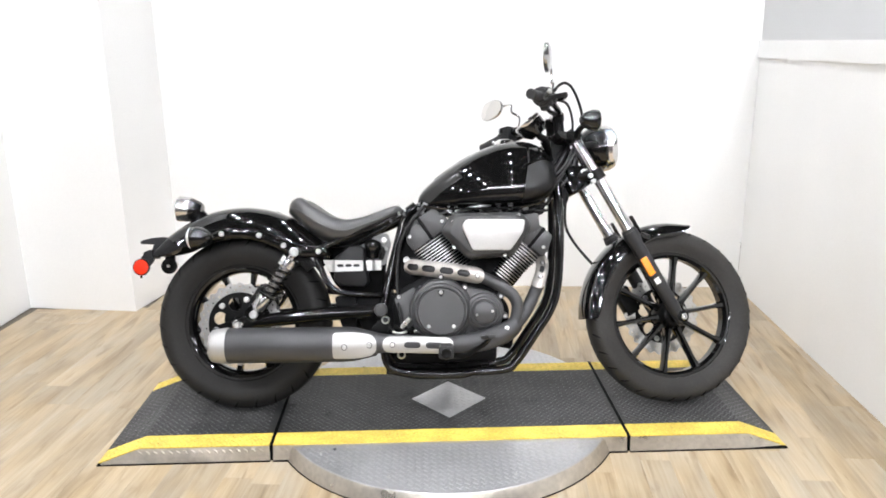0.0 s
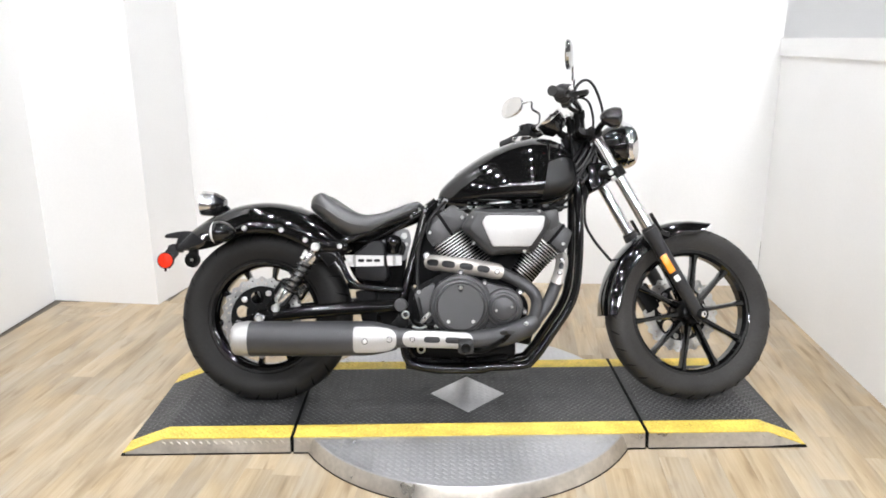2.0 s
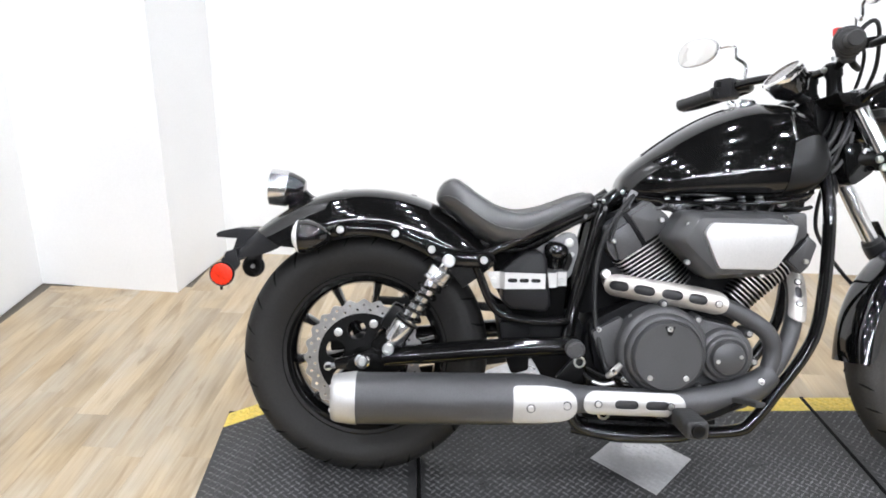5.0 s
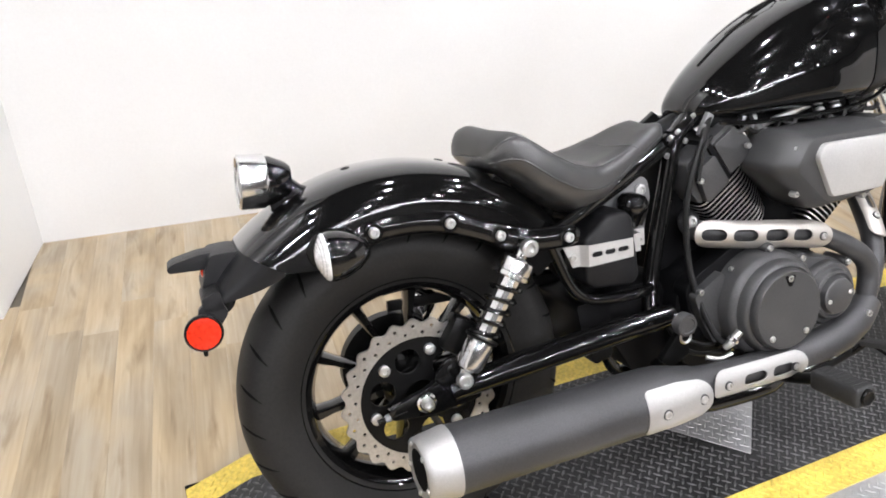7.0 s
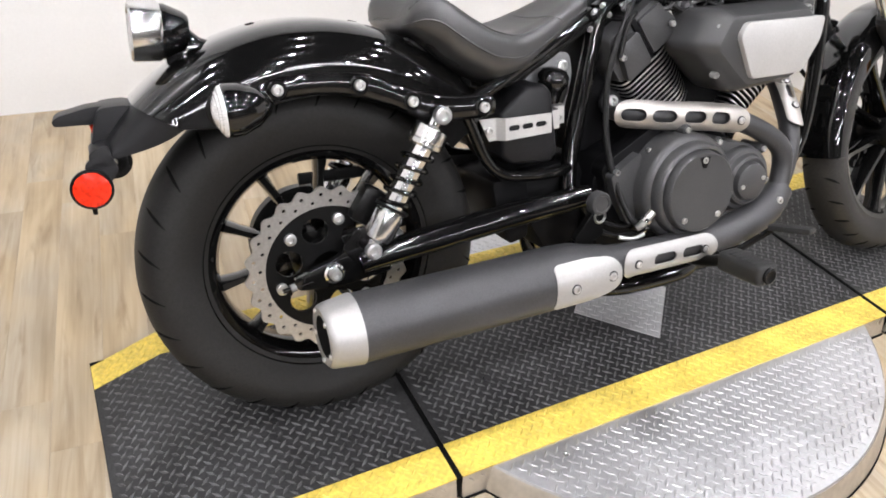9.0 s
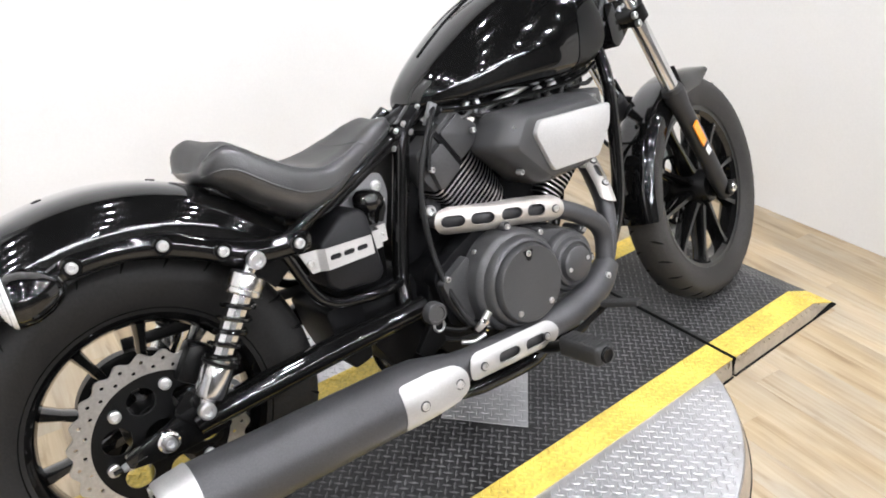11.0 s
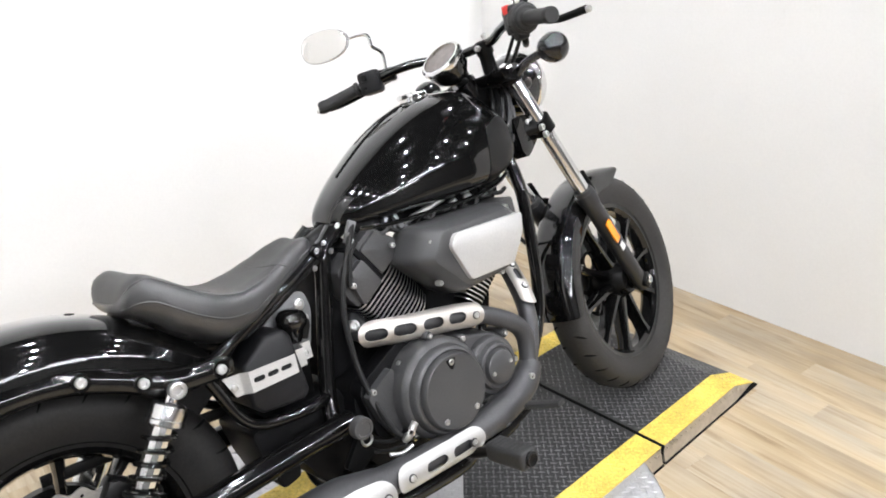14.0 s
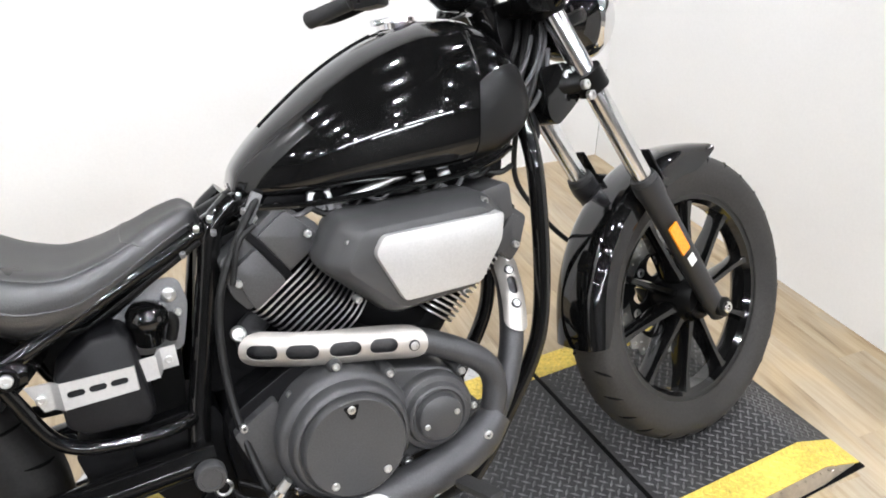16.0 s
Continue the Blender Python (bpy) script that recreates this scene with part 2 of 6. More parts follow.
    nt.links.new(grain, bp.inputs["Height"])
    nt.links.new(bp.outputs[0], b.inputs["Normal"])
    return m


PLANK = plank_material()


# ---- mesh tools ----
def finish(name, bm, mats, parent=None, smooth=38, xf=None):
    if xf is not None:
        bmesh.ops.transform(bm, matrix=xf, verts=bm.verts)
    bmesh.ops.recalc_face_normals(bm, faces=bm.faces)
    me = bpy.data.meshes.new(name)
    bm.to_mesh(me)
    bm.free()
    for m in mats if isinstance(mats, (list, tuple)) else [mats]:
        me.materials.append(m)
    me.polygons.foreach_set("use_smooth", [True] * len(me.polygons))
    me.set_sharp_from_angle(angle=radians(smooth))
    ob = new(name, me)
    ob.parent = parent
    return ob


def part(name, bm, mat, parent, label="", smooth=38, xf=None):
    ob = finish(name, bm, mat, parent, smooth, xf)
    return tagged(ob, label)


def thing(name, label, category, m=None, group="", kind=""):
    ob = new(name)
    ob.empty_display_size = 0.1
    if m is not None:
        ob.matrix_basis = m
    return tagged(ob, label, category, group, kind)


def spline(pts, n=8):
    p = [Vector(q) for q in pts]
    p = [2 * p[0] - p[1]] + p + [2 * p[-1] - p[-2]]
    out = []
    for i in range(1, len(p) - 2):
        a, b, c, d = p[i - 1:i + 3]
        for k in range(n):
            t = k / n
            out.append(0.5 * (2 * b + (c - a) * t + (2 * a - 5 * b + 4 * c - d) * t * t + (3 * b - a - 3 * c + d) * t ** 3))
    return out + [p[-2]]


def lerp_list(values, count):
    if not isinstance(values, (list, tuple)):
        return [values] * count
    return list(np.interp(np.linspace(0, 1, count), np.linspace(0, 1, len(values)), values))


def frames_along(path):
    tang = [(path[min(i + 1, len(path) - 1)] - path[max(i - 1, 0)]).normalized() for i in range(len(path))]
    up = Vector((0, 1, 0)) if abs(tang[0].y) < 0.9 else Vector((0, 0, 1))
    side = tang[0].cross(up).normalized()
    out = []
    for t in tang:
        side = (side - t * side.dot(t)).normalized()
        out.append((t, side, t.cross(side).normalized()))
    return out


def skin(bm, rings, closed=True, caps=True):
    vs = [[bm.verts.new(q) for q in ring] for ring in rings]
    n = len(vs[0])
    for a, b in zip(vs, vs[1:]):
        for i in range(n if closed else n - 1):
            j = (i + 1) % n
            bm.faces.new((a[i], a[j], b[j], b[i]))
    if caps and closed:
        bm.faces.new(vs[0][::-1])
        bm.faces.new(vs[-1])
    return vs


def tube(pts, r, seg=14, n=8, flat=1.0, bm=None, smooth=True, caps=True):
    """A round bar along a smooth line; flat squeezes it sideways."""
    bm = bm or bmesh.new()
    path = spline(pts, n) if smooth and len(pts) > 2 else [Vector(q) for q in pts]
    rad = lerp_list(r, len(path))
    rings = []
    for p, (t, s, u), q in zip(path, frames_along(path), rad):
        rings.append([p + (s * math.cos(a) + u * math.sin(a) * flat) * q for a in (2 * math.pi * k / seg for k in range(seg))])
    skin(bm, rings, True, caps)
    return bm


AX = {"x": ((0, 1, 0), (0, 0, 1), (1, 0, 0)), "y": ((0, 0, 1), (1, 0, 0), (0, 1, 0)), "z": ((1, 0, 0), (0, 1, 0), (0, 0, 1))}


def basis_of(axis):
    if isinstance(axis, str):
        return [Vector(v) for v in AX[axis]]
    w = Vector(axis).normalized()
    u = w.cross(Vector((0, 0, 1)) if abs(w.z) < 0.9 else Vector((1, 0, 0))).normalized()
    return u, w.cross(u), w


def lathe(profile, centre, axis="y", seg=48, loop=False, bm=None):
    """Turns (along, radius) pairs round an axis; loop joins the last pair to the first."""
    bm = bm or bmesh.new()
    u, v, w = basis_of(axis)
    c = Vector(centre)
    rings = []
    for a, r in profile:
        rings.append([bm.verts.new(c + w * a + (u * math.cos(t) + v * math.sin(t)) * max(r, 1e-5))
                      for t in (2 * math.pi * k / seg for k in range(seg))])
    pairs = list(zip(rings, rings[1:])) + ([(rings[-1], rings[0])] if loop else [])
    for a, b in pairs:
        for i in range(seg):
            j = (i + 1) % seg
            bm.faces.new((a[i], a[j], b[j], b[i]))
    if not loop:
        if profile[0][1] > 1e-4:
            bm.faces.new(rings[0][::-1])
        if profile[-1][1] > 1e-4:
            bm.faces.new(rings[-1])
    bmesh.ops.remove_doubles(bm, verts=bm.verts, dist=2e-5)
    return bm


def box(c, s, bevel=0.0, rot=None, bm=None, seg=2):
    own = bmesh.new()
    bmesh.ops.create_cube(own, size=1)
    bmesh.ops.scale(own, vec=s, verts=own.verts)
    if bevel:
        bmesh.ops.bevel(own, geom=own.edges, offset=bevel, segments=seg, affect="EDGES", profile=0.6)
    m = Matrix.Translation(c)
    if rot:
        m = pose(*c, *rot)
    bmesh.ops.transform(own, matrix=m, verts=own.verts)
    if bm is None:
        return own
    merge(bm, own)
    return bm


def merge(bm, other):
    me = bpy.data.meshes.new("tmp")
    other.to_mesh(me)
    other.free()
    bm.from_mesh(me)
    bpy.data.meshes.remove(me)
    return bm


def slab(outline, y0, y1, bevel=0.004, seg=2, plane="xz"):
    """A plate of the given outline in the side view, from y0 to y1."""
    bm = bmesh.new()
    put = (lambda a, b, d: (a, d, b)) if plane == "xz" else (lambda a, b, d: (a, b, d))
    lo = [bm.verts.new(put(a, b, y0)) for a, b in outline]
    hi = [bm.verts.new(put(a, b, y1)) for a, b in outline]
    n = len(outline)
    bm.faces.new(lo)
    bm.faces.new(hi[::-1])
    for i in range(n):
        j = (i + 1) % n
        bm.faces.new((lo[i], hi[i], hi[j], lo[j]))
    bmesh.ops.recalc_face_normals(bm, faces=bm.faces)
    if bevel:
        bmesh.ops.bevel(bm, geom=bm.edges, offset=bevel, segments=seg, affect="EDGES", profile=0.6, clamp_overlap=True)
    return bm


def rounded(outline, r, n=4):
    """The outline with its corners rounded."""
    p = [Vector(q) for q in outline]
    out = []
    for i in range(len(p)):
        a, b, c = p[i - 1], p[i], p[(i + 1) % len(p)]
        d1, d2 = (a - b), (c - b)
        q = min(r, d1.length * 0.45, d2.length * 0.45)
        s, e = b + d1.normalized() * q, b + d2.normalized() * q
        for k in range(n + 1):
            t = k / n
            out.append(tuple((1 - t) ** 2 * s + 2 * t * (1 - t) * b + t * t * e))
    return out


def hull(circles, n=40):
    """The outline round several circles (x, z, r)."""
    pts = sorted({(round(x + r * math.cos(2 * math.pi * k / n), 5), round(z + r * math.sin(2 * math.pi * k / n), 5))
                  for x, z, r in circles for k in range(n)})

    def half(ps):
        h = []
        for q in ps:
            while len(h) > 1 and (h[-1][0] - h[-2][0]) * (q[1] - h[-2][1]) - (h[-1][1] - h[-2][1]) * (q[0] - h[-2][0]) <= 0:
                h.pop()
            h.append(q)
        return h[:-1]
    return half(pts) + half(pts[::-1])


def capsule(u, v, u0, u1, r):
    return math.hypot(u - min(max(u, u0), u1), v) - r


def cut_sheet(size, grid, outer, holes, place, thick):
    """A bent sheet: a grid over (u, v) within outer(u, v) < 0 and outside every hole(u, v) < 0, set in space by place(u, v)."""
    bm = bmesh.new()
    nu, nv = grid
    us = np.linspace(size[0], size[1], nu + 1)
    vv = np.linspace(size[2], size[3], nv + 1)
    field = lambda u, v: max([outer(u, v)] + [-h(u, v) for h in holes])
    verts = {}

    def vert(i, j):
        if (i, j) not in verts:
            verts[i, j] = bm.verts.new((us[i], vv[j], 0))
        return verts[i, j]
    for i in range(nu):
        for j in range(nv):
            if field((us[i] + us[i + 1]) / 2, (vv[j] + vv[j + 1]) / 2) < 0:
                bm.faces.new((vert(i, j), vert(i + 1, j), vert(i + 1, j + 1), vert(i, j + 1)))
    e = 1e-4
    for v in {q for ed in bm.edges if ed.is_boundary for q in ed.verts}:
        for _ in range(4):
            a, b = v.co.x, v.co.y
            f = field(a, b)
            g = Vector(((field(a + e, b) - field(a - e, b)), (field(a, b + e) - field(a, b - e)), 0)) / (2 * e)
            if g.length > 0.2:
                v.co -= g * (f / g.length_squared)
    for v in bm.verts:
        v.co = place(v.co.x, v.co.y)
    bmesh.ops.recalc_face_normals(bm, faces=bm.faces)
    bmesh.ops.solidify(bm, geom=bm.faces[:], thickness=thick)
    return bm


BOLTS = {}


def bolt(parent, at, axis=(0, -1, 0), r=0.007, h=0.006, mat=None, name="bolt", xf=None):
    """A socket-head bolt: one mesh for each size, set with its head along the axis."""
    mat = mat or STEEL
    key = (round(r, 4), round(h, 4), mat.name)
    if key not in BOLTS:
        bm = lathe([(-0.004, r), (h * 0.75, r), (h, r * 0.8), (h, r * 0.5), (h * 0.4, r * 0.45), (h * 0.4, 0)], (0, 0, 0), "z", 14)
        ob = finish(name, bm, mat)
        BOLTS[key] = ob.data
        bpy.data.objects.remove(ob)
    ob = new(name, BOLTS[key])
    ob.parent = parent
    q = Vector(axis).to_track_quat("Z", "Y").to_matrix().to_4x4()
    m = Matrix.Translation(at) @ q
    ob.matrix_basis = xf @ m if xf is not None else m
    return ob


# ---- the room ----
def wall(name, a, b, z0, z1, thick, mat, label="", kind="structure"):
    """A wall whose seen face runs from a to b; its thickness lies to the left of that way."""
    a, b = Vector((*a, 0)), Vector((*b, 0))
    d = (b - a).normalized()
    n = Vector((-d.y, d.x, 0)) * thick
    bm = bmesh.new()
    lo = [bm.verts.new(q + Vector((0, 0, z0))) for q in (a, b, b + n, a + n)]
    hi = [bm.verts.new(q + Vector((0, 0, z1))) for q in (a, b, b + n, a + n)]
    bm.faces.new(lo[::-1])
    bm.faces.new(hi)
    for i in range(4):
        bm.faces.new((lo[i], lo[(i + 1) % 4], hi[(i + 1) % 4], hi[i]))
    return tagged(finish(name, bm, mat), label, "wall", kind=kind)


TOP = 4.2
BACK_L, BACK_R = (-1.5, 4.3), (1.715, 4.045)
wall("wall_north", BACK_R, BACK_L, 0, TOP, -0.15, WALL, "smooth white painted back wall, slightly glossy")
wall("wall_return", BACK_L, (-1.6, 3.84), 0, TOP, -0.12, WALL, "short white return of the boxed-out wall")
wall("wall_boxed", (-1.6, 3.84), (-2.195, 3.93), 0, TOP, -0.12, WALL, "white boxed-out wall face in the corner")
wall("wall_west", (-2.195, 3.93), (-2.25, 3.0), 0, TOP, -0.12, WALL, "white side wall that carries the mesh screen")
wall("wall_west_far", (-2.25, 3.0), (-2.34, 1.2), 0, TOP, -0.12, WALL, "white side wall running on past the screen")
part_wall = wall("wall_partition", (1.475, 0.9), (1.716, 4.043), 0, 1.272, -0.1, WALL, "low white partition wall beside the turntable")
cap = wall("partition_cap", (1.458, 0.9), (1.699, 4.035), 1.272, 1.358, -0.134, WALL, "square white cap along the low partition")
cap["category"] = "trim"
wall("wall_beyond", (6.0, 5.0), (1.5, 5.0), 0, TOP, -0.15, WALL, "white wall far beyond the low partition")
wall("wall_beyond_side", (1.6, 5.0), (1.6, 4.2), 0, TOP, -0.1, WALL, "white wall end beyond the low partition")
# Added walls out of view; their dark colour keeps reflections in black gloss low.
wall("wall_south", (-6.0, -6.5), (6.0, -6.5), 0, TOP, -0.15, SHADE_WALL, "unseen darkened far wall added to close the room")
wall("wall_east", (6.0, -6.5), (6.0, 5.9), 0, TOP, -0.15, SHADE_WALL, "unseen darkened side wall added to close the room")
wall("wall_outer_west", (-6.0, 4.15), (-6.0, -6.5), 0, TOP, -0.15, SHADE_WALL, "unseen darkened side wall added to close the room")
wall("wall_outer_north", (-2.25, 4.15), (-6.0, 4.15), 0, TOP, -0.15, SHADE_WALL, "unseen darkened wall added behind the side wall")

tagged(finish("floor", box((0, -0.3, -0.02), (12.4, 12.9, 0.03)), SUBFLOOR), "pale oak plank floor of a showroom", "floor", kind="structure")
tagged(finish("ceiling", box((0, -0.3, TOP + 0.05), (12.4, 12.9, 0.1)), CEILING), "dark open showroom ceiling", "ceiling", kind="structure")


# ---- ceiling lamps ----
def ceiling_light(length, width):
    root = thing("ceiling_light", "slim white ceiling lamp with a glowing diffuser", "lamp", group="ceiling lamps")
    part("frame", box((0, 0, 0.03), (length + 0.04, width + 0.04, 0.05), 0.006), LAMP_BODY, root)
    part("diffuser", box((0, 0, 0.0), (length, width, 0.02), 0.004), LAMP_GLOW, root, "glowing white diffuser")
    for x in (-0.4 * length, 0.4 * length):
        part("hanger", tube([(x, 0, 0.05), (x, 0, 0.56)], 0.004, 6), LAMP_BODY, root)
    return root


def round_light():
    root = thing("ceiling_light", "round white ceiling lamp with a glowing diffuser", "lamp", group="ceiling lamps")
    part("housing", lathe([(0.07, 0.0), (0.07, 0.06), (0.03, 0.088), (0.005, 0.088), (0.005, 0.078), (0.02, 0.074), (0.02, 0.0)], (0, 0, 0), "z", 32), LAMP_BODY, root)
    part("diffuser", lathe([(0.018, 0.067), (0.004, 0.065), (0.0, 0.0)], (0, 0, 0), "z", 32), ROUND_GLOW, root, "glowing white diffuser")
    return root


first = round_light()
spots = [(x, y) for y in (2.6, 0.9, -0.9, -2.8, -4.8) for x in (-3.9, -1.95, 0.0, 1.95, 3.9)]
first.matrix_basis = pose(*spots[0], TOP - 0.0702)
for x, y in spots[1:]:
    copy_thing(first, pose(x, y, TOP - 0.0702))
long_one = ceiling_light(2.4, 0.09)
long_one.matrix_basis = pose(-1.4, -4.4, TOP - 0.56)
copy_thing(long_one, pose(1.6, -4.4, TOP - 0.56))
copy_thing(long_one, pose(0.1, -5.3, TOP - 0.56))


# ---- mesh screen on the side wall ----
def mesh_screen():
    w, h, f = 1.15, 1.2, 0.09
    root = thing("mesh_screen", "dark weathered frame filled with diamond wire mesh against the white wall", "screen",
                 pose(-2.212, 3.12, 0.1, 0, 0, 87.0))
    # local x runs along the wall away from the corner, y into the wall
    for name, c, s in (("stile", (-f / 2, 0, h / 2), (f, 0.05, h)), ("stile", (-w + f / 2, 0, h / 2), (f, 0.05, h)),
                       ("rail", (-w / 2, 0, f / 2), (w - 2 * f, 0.048, f)), ("rail", (-w / 2, 0, h - f / 2), (w - 2 * f, 0.048, f))):
        part(name, box(c, s, 0.005), RUSTIC, root)
    for z in (0.05, 0.4, 0.8, 1.2):
        bolt(root, (-f / 2, -0.025, z), (0, -1, 0), 0.006, 0.004, STEEL, "rivet")
    # Added board: its pale blue stands for the bright space beyond the opening.
    part("backing_board", box((-w / 2, 0.02, h / 2), (w - 2 * f, 0.004, h - 2 * f)), PALE_BLUE, root, "pale blue board standing in for the bright room beyond the mesh")
    bm = bmesh.new()
    x0, x1, z0, z1 = -w + f, -f, f, h - f
    step, slope = 0.028, 0.55
    for sgn in (1, -1):
        c = -2.0
        while c < 4.0:
            pts = []
            for x in (x0, x1):
                pts.append((x, c + sgn * slope * (x - x0)))
            (xa, za), (xb, zb) = pts
            c += step * 1.1
            k = (zb - za) / (xb - xa)
            lo, hi = xa, xb
            for q, side in ((z0, 1), (z1, -1)):
                xq = xa + (q - za) / k
                if (za - q) * side < 0:
                    lo = max(lo, xq)
                if (zb - q) * side < 0:
                    hi = min(hi, xq)
            if hi - lo > 0.01:
                tube([(lo, -0.004 + 0.003 * sgn, za + k * (lo - xa)), (hi, -0.004 + 0.003 * sgn, za + k * (hi - xa))], 0.0015, 5, bm=bm)
    part("wire_mesh", bm, WIRE, root, "expanded diamond wire mesh")
    return root


mesh_screen()


# ---- turntable and platform ----
CY, DECK_Z = 2.633, 0.057
X_TIP_L, X_BEND_L, X_SEAM_L, X_SEAM_R, X_BEND_R, X_TIP_R = -1.187, -1.047, -0.604, 0.616, 1.033, 1.168
Y0, Y1 = 2.326, 2.94
BAND = 0.082


def tread_bars(inside, x0, x1, y0, y1, pitch, length, width, height, z_of):
    """Raised lozenges of a tread plate in two crossing directions."""
    verts, faces = [], []
    i = 0
    # rows of one direction each, every other row set half a step along, so that a bar's tip points at its neighbour's flank
    nx, ny = int((x1 - x0) / (2 * pitch)) + 1, int((y1 - y0) / pitch + 1e-6) + 1
    for b in range(ny):
        for a in range(nx):
            x, y = x0 + (2 * a + b % 2) * pitch, y0 + b * pitch
            if x > x1 or not inside(x, y):
                continue
            ang = radians(45 if b % 2 else -45)
            ca, sa = math.cos(ang), math.sin(ang)
            base = len(verts)
            for u, v, h in ((-length, 0, 0), (0, -width, 0), (length, 0, 0), (0, width, 0), (-length * 0.55, 0, height), (length * 0.55, 0, height)):
                px, py = x + u * ca - v * sa, y + u * sa + v * ca
                verts.append((px, py, z_of(px) + h))
            faces += [tuple(base + q for q in f) for f in ((0, 1, 4), (1, 2, 5), (1, 5, 4), (2, 3, 5), (3, 0, 4), (3, 4, 5))]
    me = bpy.data.meshes.new("tread_pattern")
    me.from_pydata(verts, [], faces)
    return me


def deck_height(x):
    if x < X_BEND_L:
        return 0.005 + (DECK_Z - 0.005) * (x - X_TIP_L) / (X_BEND_L - X_TIP_L)
    if x > X_BEND_R:
        return 0.005 + (DECK_Z - 0.005) * (X_TIP_R - x) / (X_TIP_R - X_BEND_R)
    return DECK_Z


def strip(stations, y0, y1, lift, depth):
    """A band of the deck between two y over the stations in x."""
    bm = bmesh.new()
    rings = []
    for x in stations:
        z = deck_height(x) + lift
        rings.append([(x, y0, z), (x, y1, z), (x, y1, max(z - depth, -0.0)), (x, y0, max(z - depth, -0.0))])
    skin(bm, rings)
    return bm


def platform(name, label, xs):
    root = thing(name, label, "platform")
    # solid metal body with its side faces, then the deck and its yellow borders
    bm = bmesh.new()
    rings = []
    for x in xs:
        z = max(deck_height(x) - 0.004, 0.001)
        rings.append([(x, Y0 - 0.01, 0.0), (x, Y0 + 0.003, z), (x, Y1 - 0.003, z), (x, Y1 + 0.01, 0.0)])
    skin(bm, rings)
    part("body", bm, SIDE_STEEL, root, "dull aluminium side faces", smooth=20)
    part("deck", strip(xs, Y0 + BAND, Y1 - BAND + 0.008, 0.0, 0.0038), DECK, root, "black rubberised deck", smooth=20)
    part("yellow_border", strip(xs, Y0 + 0.001, Y0 + BAND, 0.0, 0.0038), YELLOW, root, "worn yellow painted border", smooth=20)
    part("yellow_border", strip(xs, Y1 - BAND + 0.008, Y1 - 0.001, 0.0, 0.0038), YELLOW, root, "worn yellow painted border", smooth=20)

    # Contact shadow under the side faces, built as a thin near-black slab.
    part("base_strip", box(((xs[0] + xs[-1]) / 2, CY, 0.002), (xs[-1] - xs[0] + 0.002, Y1 - Y0 + 0.026, 0.004)), GAP, root, "dark strip standing in for the contact shadow along the foot")

    def bars(name, mat, y0, y1, label):
        me = tread_bars(lambda x, y: not (abs(x - 0.01) / 0.148 + abs(y - CY) / 0.156 < 1), xs[0] + 0.018, xs[-1] - 0.018, y0 + 0.009, y1 - 0.008, 0.0126, 0.0118, 0.0034, 0.002, deck_height)
        me.materials.append(mat)
        ob = new(name, me)
        ob.parent = root
        tagged(ob, label, kind="stuff")
    bars("tread_pattern", TREAD, Y0 + BAND, Y1 - BAND + 0.008, "raised lozenge treads worn shiny")
    bars("border_treads", YELLOW, Y0, Y0 + BAND, "raised lozenge treads painted yellow")
    bars("border_treads", YELLOW, Y1 - BAND + 0.008, Y1, "raised lozenge treads painted yellow")
    # side face treads
    me = tread_bars(lambda x, z: 0.008 < z < deck_height(x) - 0.012, xs[0] + 0.02, xs[-1] - 0.02, 0.014, 0.06, 0.0126, 0.0118, 0.0034, 0.003, lambda x: 0.0)
    me.transform(Matrix.Translation((0, Y0, 0)) @ Matrix(((1, 0, 0, 0), (0, 0, -1, 0), (0, 1, 0, 0), (0, 0, 0, 1))))
    me.materials.append(SIDE_STEEL)
    ob = new("side_treads", me)
    ob.parent = root
    tagged(ob, "raised lozenge treads on the metal side", kind="stuff")
    return root


gap = 0.006
platform("ramp_platform", "black tread-plate ramp section with yellow borders under the rear wheel", [X_TIP_L, X_BEND_L, X_SEAM_L - gap])
mid = platform("turntable_platform", "black tread-plate middle section with yellow borders and a bare metal diamond", [X_SEAM_L + gap, X_SEAM_R - gap])
platform("ramp_platform", "black tread-plate ramp section with yellow borders under the front wheel", [X_SEAM_R + gap, X_BEND_R, X_TIP_R])
for x in (X_SEAM_L, X_SEAM_R):
    seam = finish("rubber_seam", box((x, CY, 0.03), (2 * gap - 0.001, Y1 - Y0 + 0.006, 0.058), 0.002), GAP)
    tagged(seam, "dark rubber strip between two platform sections", "seam", "platform seams")
rhomb = [(-0.13, CY + 0.004), (0.007, CY - 0.15), (0.15, CY - 0.004), (0.013, CY + 0.148)]
part("diamond_plate", slab(rhomb, DECK_Z + 0.0005, DECK_Z + 0.0025, 0.0006, 1, plane="xy"), PLATE_STEEL, mid, "bare metal diamond plate")
me = tread_bars(lambda x, y: abs(x - 0.01) / 0.13 + abs(y - CY) / 0.137 < 1, -0.14, 0.16, CY - 0.15, CY + 0.15, 0.0126, 0.0115, 0.003, 0.0015, lambda x: DECK_Z + 0.0024)
me.materials.append(PLATE_STEEL)
ob = new("diamond_treads", me)
ob.parent = mid
tagged(ob, "raised lozenge treads on bare metal", kind="stuff")

